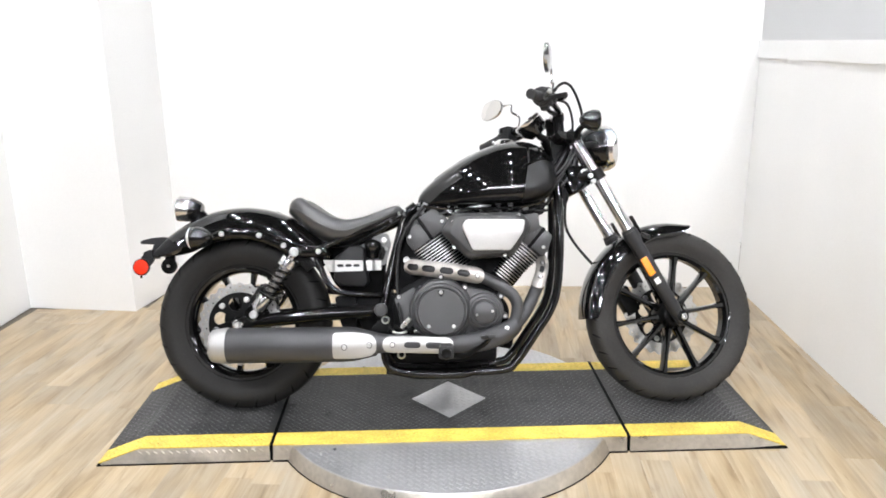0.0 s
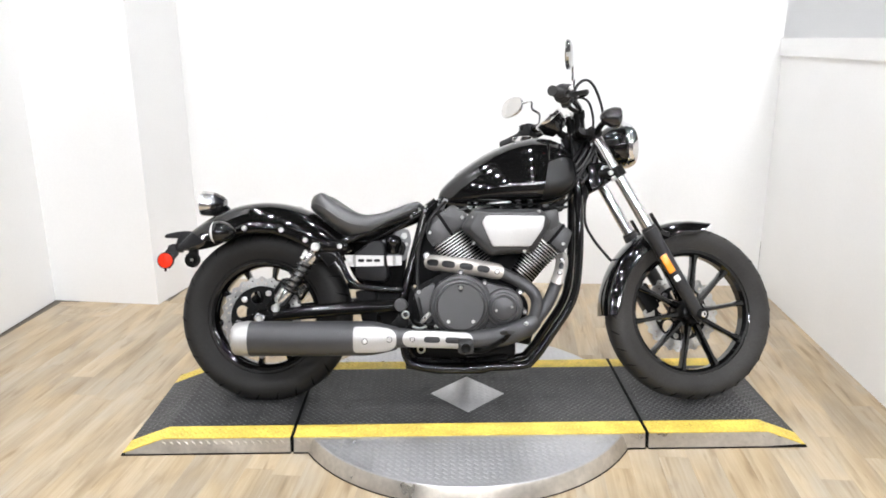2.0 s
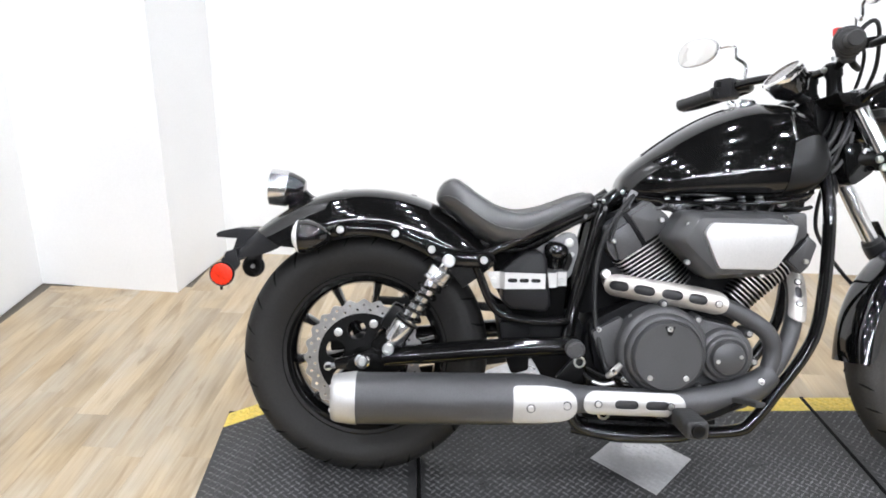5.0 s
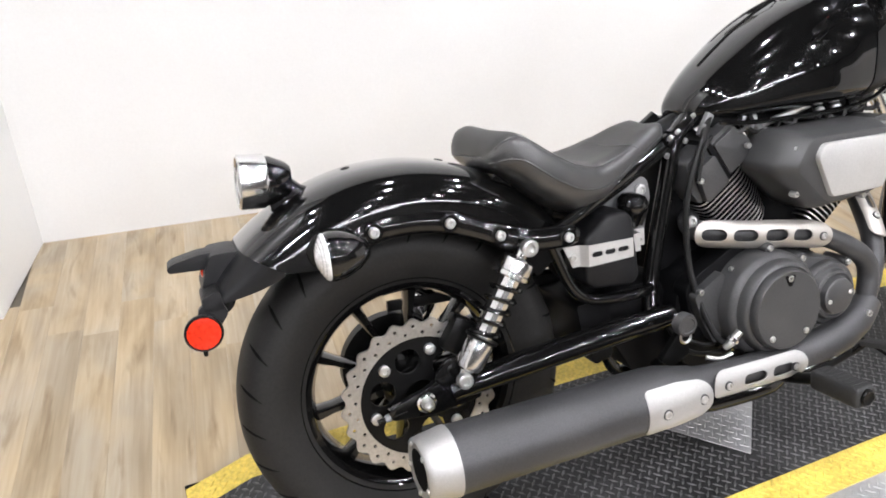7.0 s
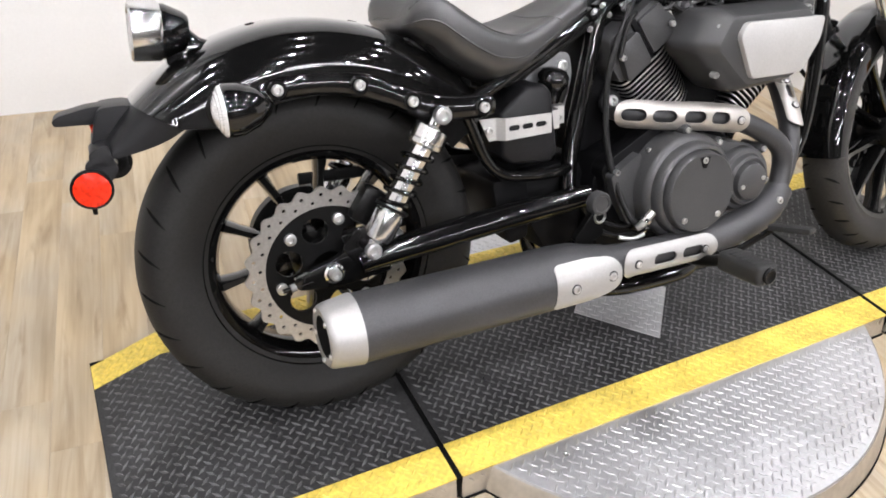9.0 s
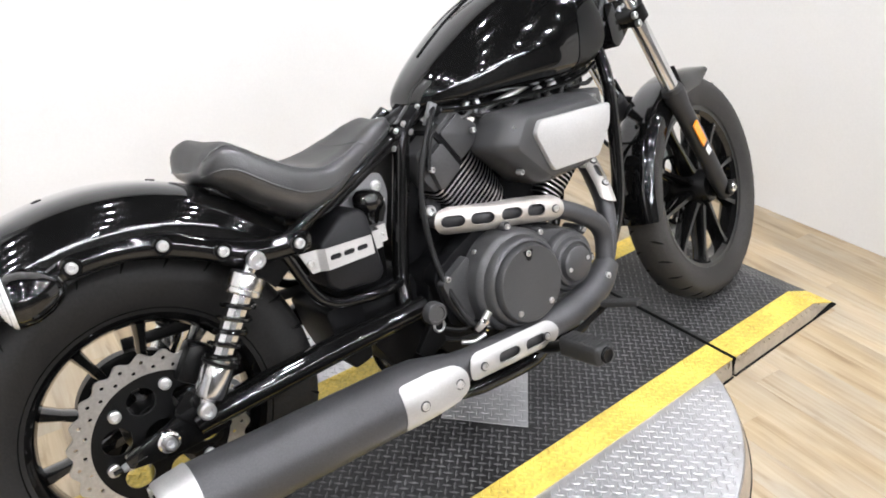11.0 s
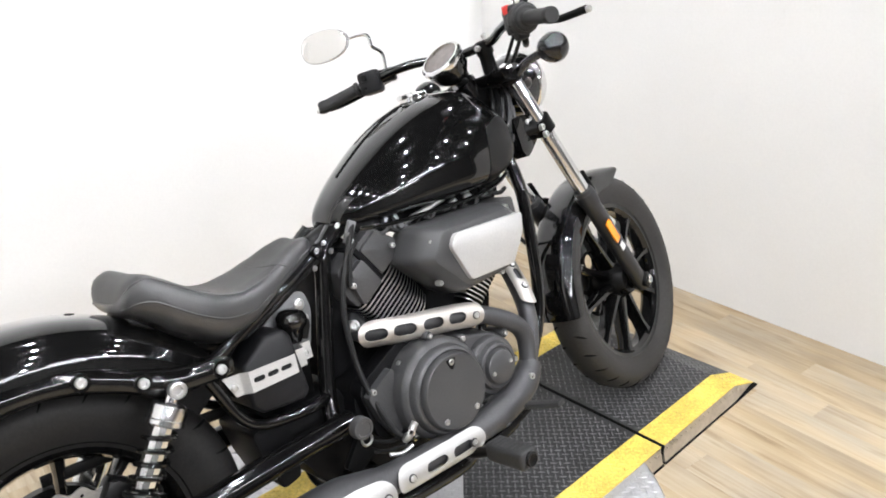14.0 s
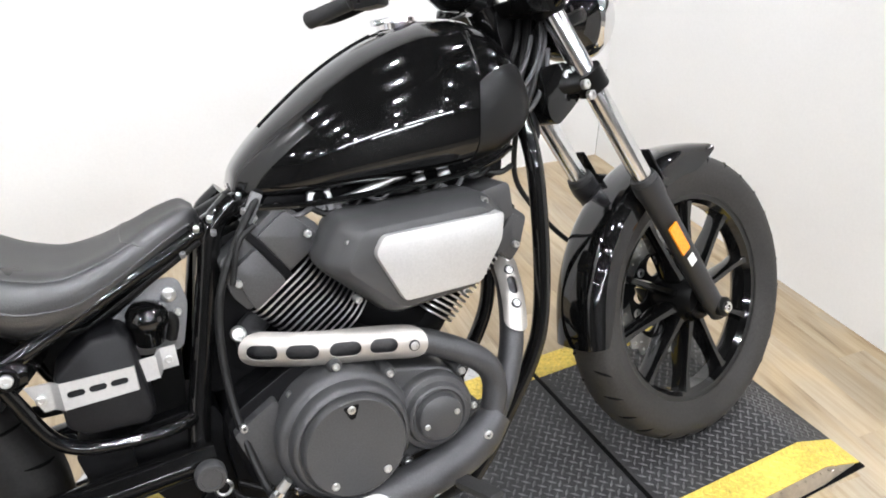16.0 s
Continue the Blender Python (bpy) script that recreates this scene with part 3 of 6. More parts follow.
RAD = 0.612
turntable = thing("turntable", "round aluminium tread-plate turntable under the platform", "turntable")
part("disc", lathe([(0.0, RAD + 0.019), (0.046, RAD + 0.001), (0.0525, RAD - 0.003), (0.0535, 0.0)], (0, CY, 0), "z", 128), [PLATE_STEEL], turntable, smooth=30)
part("rim", lathe([(0.002, RAD + 0.0215), (0.047, RAD + 0.003), (0.05, RAD + 0.001), (0.047, RAD - 0.001), (0.002, RAD + 0.017)], (0, CY, 0), "z", 128, loop=True), SIDE_STEEL, turntable, "dull metal edge band")
# Contact shadow round the turntable's foot, built as a thin near-black ring.
part("base_strip", lathe([(0.0005, RAD + 0.015), (0.0005, RAD + 0.0245), (0.003, RAD + 0.024), (0.003, RAD + 0.015)], (0, CY, 0), "z", 96, loop=True), GAP, turntable, "dark strip standing in for the contact shadow along the foot")
me = tread_bars(lambda x, y: math.hypot(x, y - CY) < RAD - 0.012 and (y < Y0 - 0.012 or y > Y1 + 0.012), -0.612, 0.612, CY - 0.612, CY + 0.612, 0.0126, 0.0115, 0.003, 0.0017, lambda x: 0.0534)
me.materials.append(PLATE_STEEL)
ob = new("tread_pattern", me)
ob.parent = turntable
tagged(ob, "raised lozenge treads of the aluminium plate", kind="stuff")
for x, y in ((-0.43, 2.27), (0.43, 2.27), (-0.2, 2.12), (0.2, 2.12), (0.0, 2.28), (0.3, 2.2)):
    bolt(turntable, (x, y, 0.0535), (0, 0, 1), 0.006, 0.002, STEEL, "screw")


# ---- the motorcycle: x ahead, y to its left, z up, the tyres at z = 0 ----
bike = thing("motorcycle", "glossy black cruiser motorcycle leaning on its side stand", "motorcycle",
             pose(0.006, 2.6, 0.061, -16.1, -0.26, -2.15))
UP = Vector((-0.494, 0, 0.869)).normalized()
PIVOT = Vector((0.42, 0, 0.966))
STEER = Matrix.Translation(PIVOT) @ Matrix.Rotation(radians(12.0), 4, UP) @ Matrix.Translation(-PIVOT)
REAR, FRONT = Vector((-0.752, 0, 0.31)), Vector((0.834, 0, 0.318))


# ---- wheels ----
def tyre_profile(r_out, r_in, half, crown):
    """Closed section of a tyre, (across, radius)."""
    pts = []
    for k in range(17):
        t = -1 + 2 * k / 16
        pts.append((half * math.sin(t * math.pi / 2 * 0.98), r_out - crown * (1 - math.cos(t * math.pi / 2)) ** 1.15))
    side = [(half * 0.99, r_out - crown - 0.012), (half * 0.9, (r_in + r_out - crown) / 2 - 0.004), (half * 0.74, r_in + 0.008), (half * 0.66, r_in - 0.004)]
    return pts + side + [(-a, r) for a, r in side[::-1]]


def wheel(name, centre, r_out, r_in, half, crown, rim_half, xf, label, rubber):
    hubr = 0.042
    bm = lathe([(-rim_half, r_in + 0.006), (-rim_half + 0.006, r_in - 0.001), (-rim_half * 0.8, r_in - 0.016), (-rim_half * 0.45, r_in - 0.026),
                (rim_half * 0.45, r_in - 0.026), (rim_half * 0.8, r_in - 0.016), (rim_half - 0.006, r_in - 0.001), (rim_half, r_in + 0.006),
                (rim_half * 0.7, r_in + 0.002), (0, r_in - 0.01), (-rim_half * 0.7, r_in + 0.002)], centre, "y", 96, loop=True)
    w = part(name, bm, FRAME_BLACK, bike, label, xf=xf)
    part("tyre", lathe(tyre_profile(r_out, r_in, half, crown), centre, "y", 128, loop=True), rubber, w, "black road tyre with worn tread", xf=xf, smooth=50)
    part("hub", lathe([(-0.06, 0.028), (-0.055, hubr), (-0.03, hubr + 0.012), (0.03, hubr + 0.012), (0.055, hubr), (0.06, 0.028)], centre, "y", 40), SATIN, w, xf=xf)
    for k in range(10):
        a = 2 * math.pi * (k + 0.25) / 10
        d = Vector((math.cos(a), 0, math.sin(a)))
        c = Vector(centre)
        bm = bmesh.new()
        tg = Vector((-math.sin(a), 0, math.cos(a)))
        rings = []
        for r, wdt, dep in ((hubr + 0.004, 0.013, 0.03), (0.09, 0.0095, 0.026), (r_in - 0.06, 0.0085, 0.02), (r_in - 0.024, 0.0125, 0.022), (r_in - 0.018, 0.02, 0.024)):
            p = c + d * r
            ys = Vector((0, 1, 0))
            rings.append([p + tg * wdt * u + ys * dep * v for u, v in ((-1, -0.55), (-0.55, -1), (0.55, -1), (1, -0.55), (1, 0.55), (0.55, 1), (-0.55, 1), (-1, 0.55))])
        skin(bm, rings)
        part("spoke", bm, FRAME_BLACK, w, xf=xf, smooth=30)
    return w


rear_wheel = wheel("rear_wheel", REAR, 0.321, 0.209, 0.076, 0.05, 0.056, None, "black cast ten-spoke rear wheel", RUBBER)
front_wheel = wheel("front_wheel", FRONT, 0.322, 0.238, 0.05, 0.034, 0.036, STEER, "black cast ten-spoke front wheel", DUSTY_RUBBER)


def tyre_cuts(parent, centre, r_out, crown, half, count, xf, reach):
    """Short slanting sipes cut round the shoulder of a tyre, as thin dark inlays."""
    for side in (-1, 1):
        for k in range(count):
            a0 = 2 * math.pi * (k + 0.5 * (side > 0)) / count
            pts = []
            for q in range(7):
                t = side * (0.22 + reach * q / 6)
                a = a0 + 0.07 * (q / 6) ** 1.5
                y = half * math.sin(t * math.pi / 2 * 0.98)
                r = r_out - crown * (1 - math.cos(t * math.pi / 2)) ** 1.15 - 0.0012
                pts.append(Vector(centre) + Vector((math.cos(a) * r, y, math.sin(a) * r)))
            yield tube(pts, [0.001, 0.0032, 0.0032, 0.0008], 6, 1, smooth=False)


for w, c, ro, cr, ha, n, xf, reach in ((rear_wheel, REAR, 0.321, 0.05, 0.076, 26, None, 0.6), (front_wheel, FRONT, 0.322, 0.034, 0.05, 30, STEER, 0.55)):
    bm = bmesh.new()
    for cut in tyre_cuts(w, c, ro, cr, ha, n, xf, reach):
        merge(bm, cut)
    tagged(part("tread_groove", bm, GAP, w, "dark grooves cut in the tread", xf=xf), kind="stuff")


def wave_disc(parent, centre, r0, r1, waves, y, xf, name="brake_disc"):
    def outer(u, v):
        r = math.hypot(u, v)
        a = math.atan2(v, u)
        return max(r - r1 - 0.0045 * math.cos(waves * a), r0 - r)
    holes = []
    for k in range(waves):
        a = 2 * math.pi * k / waves
        for dr, da in ((0.010, 0.0), (0.0225, 0.5)):
            b = a + da * 2 * math.pi / waves
            r = r1 - dr
            holes.append((r * math.cos(b), r * math.sin(b)))
    cells = {}
    for h in holes:
        cells.setdefault((round(h[0] / 0.02), round(h[1] / 0.02)), []).append(h)

    def field(u, v):
        f = outer(u, v)
        i, j = round(u / 0.02), round(v / 0.02)
        for a in (i - 1, i, i + 1):
            for b in (j - 1, j, j + 1):
                for h in cells.get((a, b), ()):
                    f = max(f, 0.0036 - math.hypot(u - h[0], v - h[1]))
        return f
    c = Vector(centre)
    s = r1 + 0.006
    bm = cut_sheet((-s, s, -s, s), (150, 150), field, [], lambda u, v: c + Vector((u, y, v)), 0.005)
    return part(name, bm, DISC, parent, "drilled wavy steel brake disc", xf=xf, smooth=25)


wave_disc(rear_wheel, REAR, 0.115, 0.1465, 24, -0.099, None)


def disc_carrier(parent, centre, y, r1, xf):
    c = Vector(centre)
    holes = [(0.074 * math.cos(2 * math.pi * k / 6 + 1.815), 0.074 * math.sin(2 * math.pi * k / 6 + 1.815)) for k in range(6)]
    outer = lambda u, v: max(math.hypot(u, v) - r1, 0.03 - math.hypot(u, v))
    cut = [lambda u, v, h=h: math.hypot(u - h[0], v - h[1]) - 0.024 for h in holes]
    bm = cut_sheet((-r1, r1, -r1, r1), (60, 60), outer, cut, lambda u, v: c + Vector((u, y, v)), 0.006)
    ob = part("disc_carrier", bm, SATIN, parent, "black disc carrier", xf=xf)
    for k in range(6):
        a = 2 * math.pi * k / 6 + radians(74)
        bolt(parent, c + Vector((0.092 * math.cos(a), y - 0.004, 0.092 * math.sin(a))), (0, -1, 0), 0.0105, 0.005, STEEL, xf=xf)


disc_carrier(rear_wheel, REAR, -0.097, 0.117, None)
wave_disc(front_wheel, FRONT, 0.105, 0.146, 26, 0.062, STEER)
disc_carrier(front_wheel, FRONT, 0.06, 0.106, STEER)
part("brake_caliper", box((0.70, 0.075, 0.375), (0.06, 0.05, 0.11), 0.012, (0, -30, 0)), SATIN, bike, "black front brake caliper", xf=STEER)
part("belt_pulley", lathe([(0.07, 0.06), (0.07, 0.1), (0.072, 0.108), (0.098, 0.108), (0.1, 0.1), (0.1, 0.06)], REAR, "y", 64, loop=True), SATIN, rear_wheel, "black belt pulley")
part("drive_belt", tube([(-0.748, 0.085, 0.43), (-0.5, 0.085, 0.42), (-0.2, 0.085, 0.4)], 0.012, 8, flat=0.5), HOSE, bike, "black drive belt")
part("drive_belt", tube([(-0.748, 0.085, 0.208), (-0.5, 0.085, 0.25), (-0.2, 0.085, 0.3)], 0.012, 8, flat=0.5), HOSE, bike, "black drive belt")


# ---- fenders ----
ARCH = Vector((-0.748, 0, 0.318))


def fender(name, centre, a0, a1, r_crown, r_skirt, half, label, xf, tail=0.0, nose=0.0, n=44, shear=0.0):
    """An arched mudguard round a wheel from angle a0 to a1 (degrees), with skirts down to r_skirt."""
    bm = bmesh.new()
    c = Vector(centre)
    outer = []
    m = 22
    for i in range(n + 1):
        f = i / n
        a = radians(a0 + (a1 - a0) * f)
        skirt = r_skirt
        ends = 0.0
        if tail and f > 0.86:
            ends = ((f - 0.86) / 0.14) ** 2 * tail
        if nose and f < 0.14:
            ends = max(ends, ((0.14 - f) / 0.14) ** 2 * nose)
        ring = []
        for k in range(m + 1):
            t = -1 + 2 * k / m
            ang = t * math.pi / 2
            y = half * math.copysign(abs(math.sin(ang)) ** 0.64, t)
            drop = (r_crown - skirt - ends) * (1 - abs(math.cos(ang)) ** (0.52 if half > 0.1 else 0.72))
            r = r_crown - drop
            b = a - radians(shear) * f ** 3 * drop / (r_crown - skirt)
            ring.append(c + Vector((math.cos(b) * r, y, math.sin(b) * r)))
        outer.append(ring)
    skin(bm, outer, closed=False, caps=False)
    bmesh.ops.recalc_face_normals(bm, faces=bm.faces)
    bmesh.ops.solidify(bm, geom=bm.faces[:], thickness=0.004)
    return part(name, bm, GLOSS, bike, label, xf=xf, smooth=60)


rear_fender = fender("rear_fender", ARCH, 36, 131.5, 0.42, 0.302, 0.116, "deep glossy black rear fender", None, tail=0.046, shear=6.0)
front_fender = fender("front_fender", FRONT, 77, 182, 0.345, 0.285, 0.066, "glossy black front fender", STEER, tail=0.02, nose=0.045)
part("fender_brace", tube([(0.66, -0.07, 0.60), (0.69, -0.072, 0.615), (0.74, -0.07, 0.6)], 0.012, 8, flat=0.5), FRAME_BLACK, front_fender, xf=STEER)
part("fender_brace", tube([(0.66, 0.07, 0.60), (0.69, 0.072, 0.615), (0.74, 0.07, 0.6)], 0.012, 8, flat=0.5), FRAME_BLACK, front_fender, xf=STEER)

for side in (-1, 1):
    y = 0.116 * side
    wide = lambda x: side * float(np.interp(x, [-0.84, -0.80, -0.66, -0.58, -0.45], [0.112, 0.112, 0.115, 0.123, 0.14]))
    rail = part("fender_rail", tube([(x, wide(x), z) for x, z in ((-0.845, 0.628), (-0.805, 0.637), (-0.735, 0.638), (-0.67, 0.628), (-0.605, 0.602), (-0.55, 0.578), (-0.505, 0.571), (-0.45, 0.57), (-0.43, 0.567))],
                                 [0.014, 0.02, 0.018, 0.022, 0.02, 0.026, 0.022, 0.021, 0.014], 14, 6, flat=0.55), FRAME_BLACK, bike, "glossy black fender rail")
    for x, z in ((-0.809, 0.637), (-0.673, 0.63), (-0.583, 0.593), (-0.455, 0.57)):
        part("collar", lathe([(0.0, 0.0165), (0.006, 0.0165), (0.008, 0.0145), (0.008, 0.0108), (0.004, 0.0105), (0.004, 0.0)], (x, wide(x) + 0.007 * side, z), Vector((0, side, 0)), 20), FRAME_BLACK, rail)
        bolt(rail, (x, wide(x) + 0.012 * side, z), (0, side, 0), 0.0092, 0.008, ALU)
for x, y in ((-0.812, 0.008), (-0.635, 0.012)):
    bolt(rear_fender, (x, y, 0.318 + math.sqrt(0.415 ** 2 - (x + 0.748) ** 2) - 0.006), (x + 0.748, 0, 0.4), 0.0095, 0.012, SATIN)

# tail light on the fender
tail = part("tail_light", lathe([(0.0, 0.038), (0.02, 0.0435), (0.032, 0.0435), (0.06, 0.032), (0.068, 0.025), (0.071, 0.0)], (-0.984, -0.004, 0.736), Vector((1, 0, -0.09)), 40), GLOSS, bike, "round tail light in a black bullet shell")
part("chrome_ring", lathe([(-0.022, 0.043), (-0.019, 0.0475), (0.022, 0.047), (0.026, 0.044), (0.022, 0.038), (-0.019, 0.039)], (-0.984, -0.004, 0.736), Vector((1, 0, -0.09)), 40, loop=True), CHROME_TUBE, tail, "polished chrome ring")
part("lens", lathe([(-0.022, 0.0), (-0.02, 0.02), (-0.014, 0.039), (0.0, 0.039)], (-0.984, -0.004, 0.736), Vector((1, 0, -0.09)), 36), RED_LENS, tail, "smoked clear lens")
part("bracket", tube([(-0.925, 0, 0.722), (-0.91, 0, 0.705), (-0.89, 0, 0.69)], [0.016, 0.018, 0.024], 12, 4), FRAME_BLACK, tail)
part("gusset", slab(rounded([(-0.962, 0.69), (-0.925, 0.716), (-0.885, 0.706), (-0.868, 0.692), (-0.9, 0.66), (-0.945, 0.655)], 0.012), -0.02, 0.02, 0.006, 3), FRAME_BLACK, tail)


def turn_signal(at, way, side, stalk, xf=None, k=1.0):
    sized = lambda rows: [(u * k, q * k) for u, q in rows]
    s = part("turn_signal", lathe(sized([(-0.002, 0.036), (0.004, 0.038), (0.02, 0.037), (0.042, 0.029), (0.06, 0.016), (0.068, 0.0)]), at, Vector(way), 32), GLOSS, bike, "black bullet turn signal with a clear lens", xf=xf)
    ribs = [(-0.0165 + 0.0125 * (q / 0.036) ** 2.4 - 0.0012 * (i % 2), q) for i, q in enumerate(0.003 * j for j in range(13))]
    part("lens", lathe(sized(ribs + [(0.004, 0.0362)]), at, Vector(way), 32), LENS, s, "clear ribbed lens", xf=xf, smooth=10)
    part("stalk", tube([tuple(Vector(at) + Vector(way).normalized() * 0.022), *stalk], 0.011, 10, 4), FRAME_BLACK, s, xf=xf)
    return s


for side in (-1, 1):
    turn_signal((-0.9, 0.166 * side, 0.622), (1, 0.02 * side, 0.03), side, [(-0.868, 0.13 * side, 0.628), (-0.86, 0.1 * side, 0.63)], k=1.1)
    turn_signal((0.50, 0.21 * side, 0.998), (-1, 0, 0.0), side, [(0.46, 0.15 * side, 0.985), (0.455, 0.11 * side, 0.965)], xf=STEER)

# plate holder and reflectors behind the fender
def facets(at, r, n=16):
    """A round reflector face turned to -y, cut into rays and rings of small facets."""
    bm = bmesh.new()
    c = Vector(at)
    rings = []
    for i, q in enumerate((0.06, 0.35, 0.68, 1.0)):
        rings.append([c + Vector((math.cos(2 * math.pi * k / n) * r * q, -0.0024 * (1 - q) - 0.0011 * ((k + i) % 2) * (q < 1), math.sin(2 * math.pi * k / n) * r * q)) for k in range(n)])
    rings.append([p + Vector((0, 0.006, 0)) for p in rings[-1]])
    skin(bm, rings)
    return bm


holder = part("plate_holder", slab(rounded([(-1.0, 0.618), (-1.035, 0.631), (-1.075, 0.63), (-1.086, 0.60), (-1.098, 0.565), (-1.065, 0.556), (-1.02, 0.575)], 0.01), -0.048, 0.048, 0.008, 3), PLASTIC, bike, "matt black plastic plate holder without a plate")
part("visor", slab(rounded([(-1.05, 0.63), (-1.09, 0.63), (-1.135, 0.621), (-1.144, 0.614), (-1.141, 0.606), (-1.06, 0.602)], 0.008), -0.026, 0.026, 0.007, 3), PLASTIC, holder)
part("stem", slab(rounded([(-1.075, 0.575), (-1.108, 0.56), (-1.112, 0.51), (-1.106, 0.492), (-1.094, 0.49), (-1.082, 0.52), (-1.06, 0.545)], 0.01), -0.107, -0.094, 0.004), PLASTIC, holder)
part("stem_arm", slab(rounded([(-1.07, 0.585), (-1.1, 0.575), (-1.1, 0.55), (-1.065, 0.55)], 0.008), -0.107, -0.03, 0.004), PLASTIC, holder)
part("stem", slab(rounded([(-1.08, 0.57), (-1.045, 0.565), (-1.045, 0.5), (-1.065, 0.495), (-1.085, 0.52)], 0.01), 0.055, 0.068, 0.004), PLASTIC, holder)
part("side_reflector", lathe([(0.0, 0.031), (0.006, 0.031), (0.009, 0.0285), (0.008, 0.027)], (-1.105, -0.107, 0.521), Vector((0, -1, 0)), 36), SATIN, holder, "black reflector rim")
part("red_reflector", facets((-1.105, -0.1155, 0.521), 0.027), RED, holder, "round red faceted reflector", smooth=1)
part("side_reflector", lathe([(0.0, 0.0), (0.0, 0.03), (0.01, 0.03), (0.012, 0.02), (0.012, 0.0)], (-1.068, 0.067, 0.522), Vector((0, -1, 0)), 32), SATIN, holder)
bolt(holder, (-1.068, 0.053, 0.522), (0, -1, 0), 0.006, 0.004)

bm = bmesh.new()
rings = []
for i in range(15):
    f = i / 14
    ring = []
    for k in range(23):
        t = -1 + 2 * k / 22
        ang = t * math.pi / 2
        q = 1 - abs(math.cos(ang)) ** 0.52
        low = 0.345 + 0.053 * f ** 2.2
        r = 0.4185 - (0.4185 - low) * q
        a = radians(131.6 - 6.0 * q * (1 - f) + 11.0 * f)
        y = (0.1145 - 0.014 * f) * math.copysign(abs(math.sin(ang)) ** 0.64, t)
        ring.append(ARCH + Vector((math.cos(a) * r, y, math.sin(a) * r)))
    rings.append(ring)
skin(bm, rings, closed=False, caps=False)
bmesh.ops.recalc_face_normals(bm, faces=bm.faces)
bmesh.ops.solidify(bm, geom=bm.faces[:], thickness=0.004)
part("mudguard_tail", bm, PLASTIC, rear_fender, "matt black plastic end of the fender", smooth=60)
bolt(holder, (-1.108, -0.105, 0.492), (0, 0, -1), 0.004, 0.012, SATIN)
part("rear_reflector", lathe([(0.0, 0.02), (0.006, 0.02), (0.008, 0.0)], (-1.083, 0.0, 0.583), Vector((-1, 0, -0.15)), 28), RED, holder, "round red reflector facing backwards")


def eased(x, xs, ys):
    """A smooth curve through the stations (xs, ys), read at x, that never overshoots them."""
    i = min(max(int(np.searchsorted(xs, x)) - 1, 0), len(xs) - 2)
    rise = [(ys[k + 1] - ys[k]) / (xs[k + 1] - xs[k]) for k in range(len(xs) - 1)]

    def slope(k):
        if k == 0 or k == len(xs) - 1:
            return rise[0] if k == 0 else rise[-1]
        p, q = rise[k - 1], rise[k]
        return 0.0 if p * q <= 0 else 2 * p * q / (p + q)
    h = xs[i + 1] - xs[i]
    f = min(max((x - xs[i]) / h, 0.0), 1.0)
    return (ys[i] * (1 + 2 * f) * (1 - f) ** 2 + ys[i + 1] * f * f * (3 - 2 * f)
            + h * (slope(i) * f * (1 - f) ** 2 - slope(i + 1) * f * f * (1 - f)))


# ---- seat ----
SX = [-0.573, -0.566, -0.55, -0.53, -0.50, -0.46, -0.41, -0.36, -0.31, -0.26, -0.21, -0.18, -0.163]
ST = [0.72, 0.738, 0.757, 0.765, 0.75, 0.723, 0.697, 0.685, 0.692, 0.708, 0.727, 0.733, 0.722]
SB = [0.708, 0.698, 0.686, 0.67, 0.641, 0.613, 0.594, 0.596, 0.618, 0.646, 0.674, 0.69, 0.702]
SH = [0.085, 0.112, 0.13, 0.142, 0.15, 0.15, 0.143, 0.128, 0.11, 0.092, 0.075, 0.062, 0.04]


def seat_point(x, a, grow=0.0):
    zt, zb, w = (eased(x, SX, q) for q in (ST, SB, SH))
    ca, sa = math.cos(a), math.sin(a)
    y = w * math.copysign(abs(ca) ** 0.5, ca)
    if sa >= 0:
        dish = 0.016 * math.exp(-(y / (0.55 * w)) ** 2) * (0.35 + 0.65 * math.exp(-((x + 0.375) / 0.1) ** 4))
        z = zb + 0.55 * (zt - zb) + (0.45 * (zt - zb) + grow) * sa ** 0.52 + (0.012 - dish) * sa * (abs(y) / w) ** 1.5
    else:
        z = zb + 0.55 * (zt - zb) * (1 + max(sa, -1) * abs(sa) ** 0.05)
    return Vector((x, y + math.copysign(grow, ca) * abs(ca), z))


def seat_body():
    bm = bmesh.new()
    skin(bm, [[seat_point(x, 2 * math.pi * k / 40) for k in range(56)] for x in np.linspace(SX[0], SX[-1], 72)])
    return bm


seat = part("seat", seat_body(), LEATHER, bike, "black leather solo saddle with a raised back", smooth=60)


for side in (0, 1):
    welt = [seat_point(x, math.pi * side - (1 - 2 * side) * 0.02, 0.0006) for x in np.linspace(-0.572, -0.18, 36)]
    part("piping", tube(welt, 0.0018, 6, 1, smooth=False), LEATHER, seat, "stitched welt")
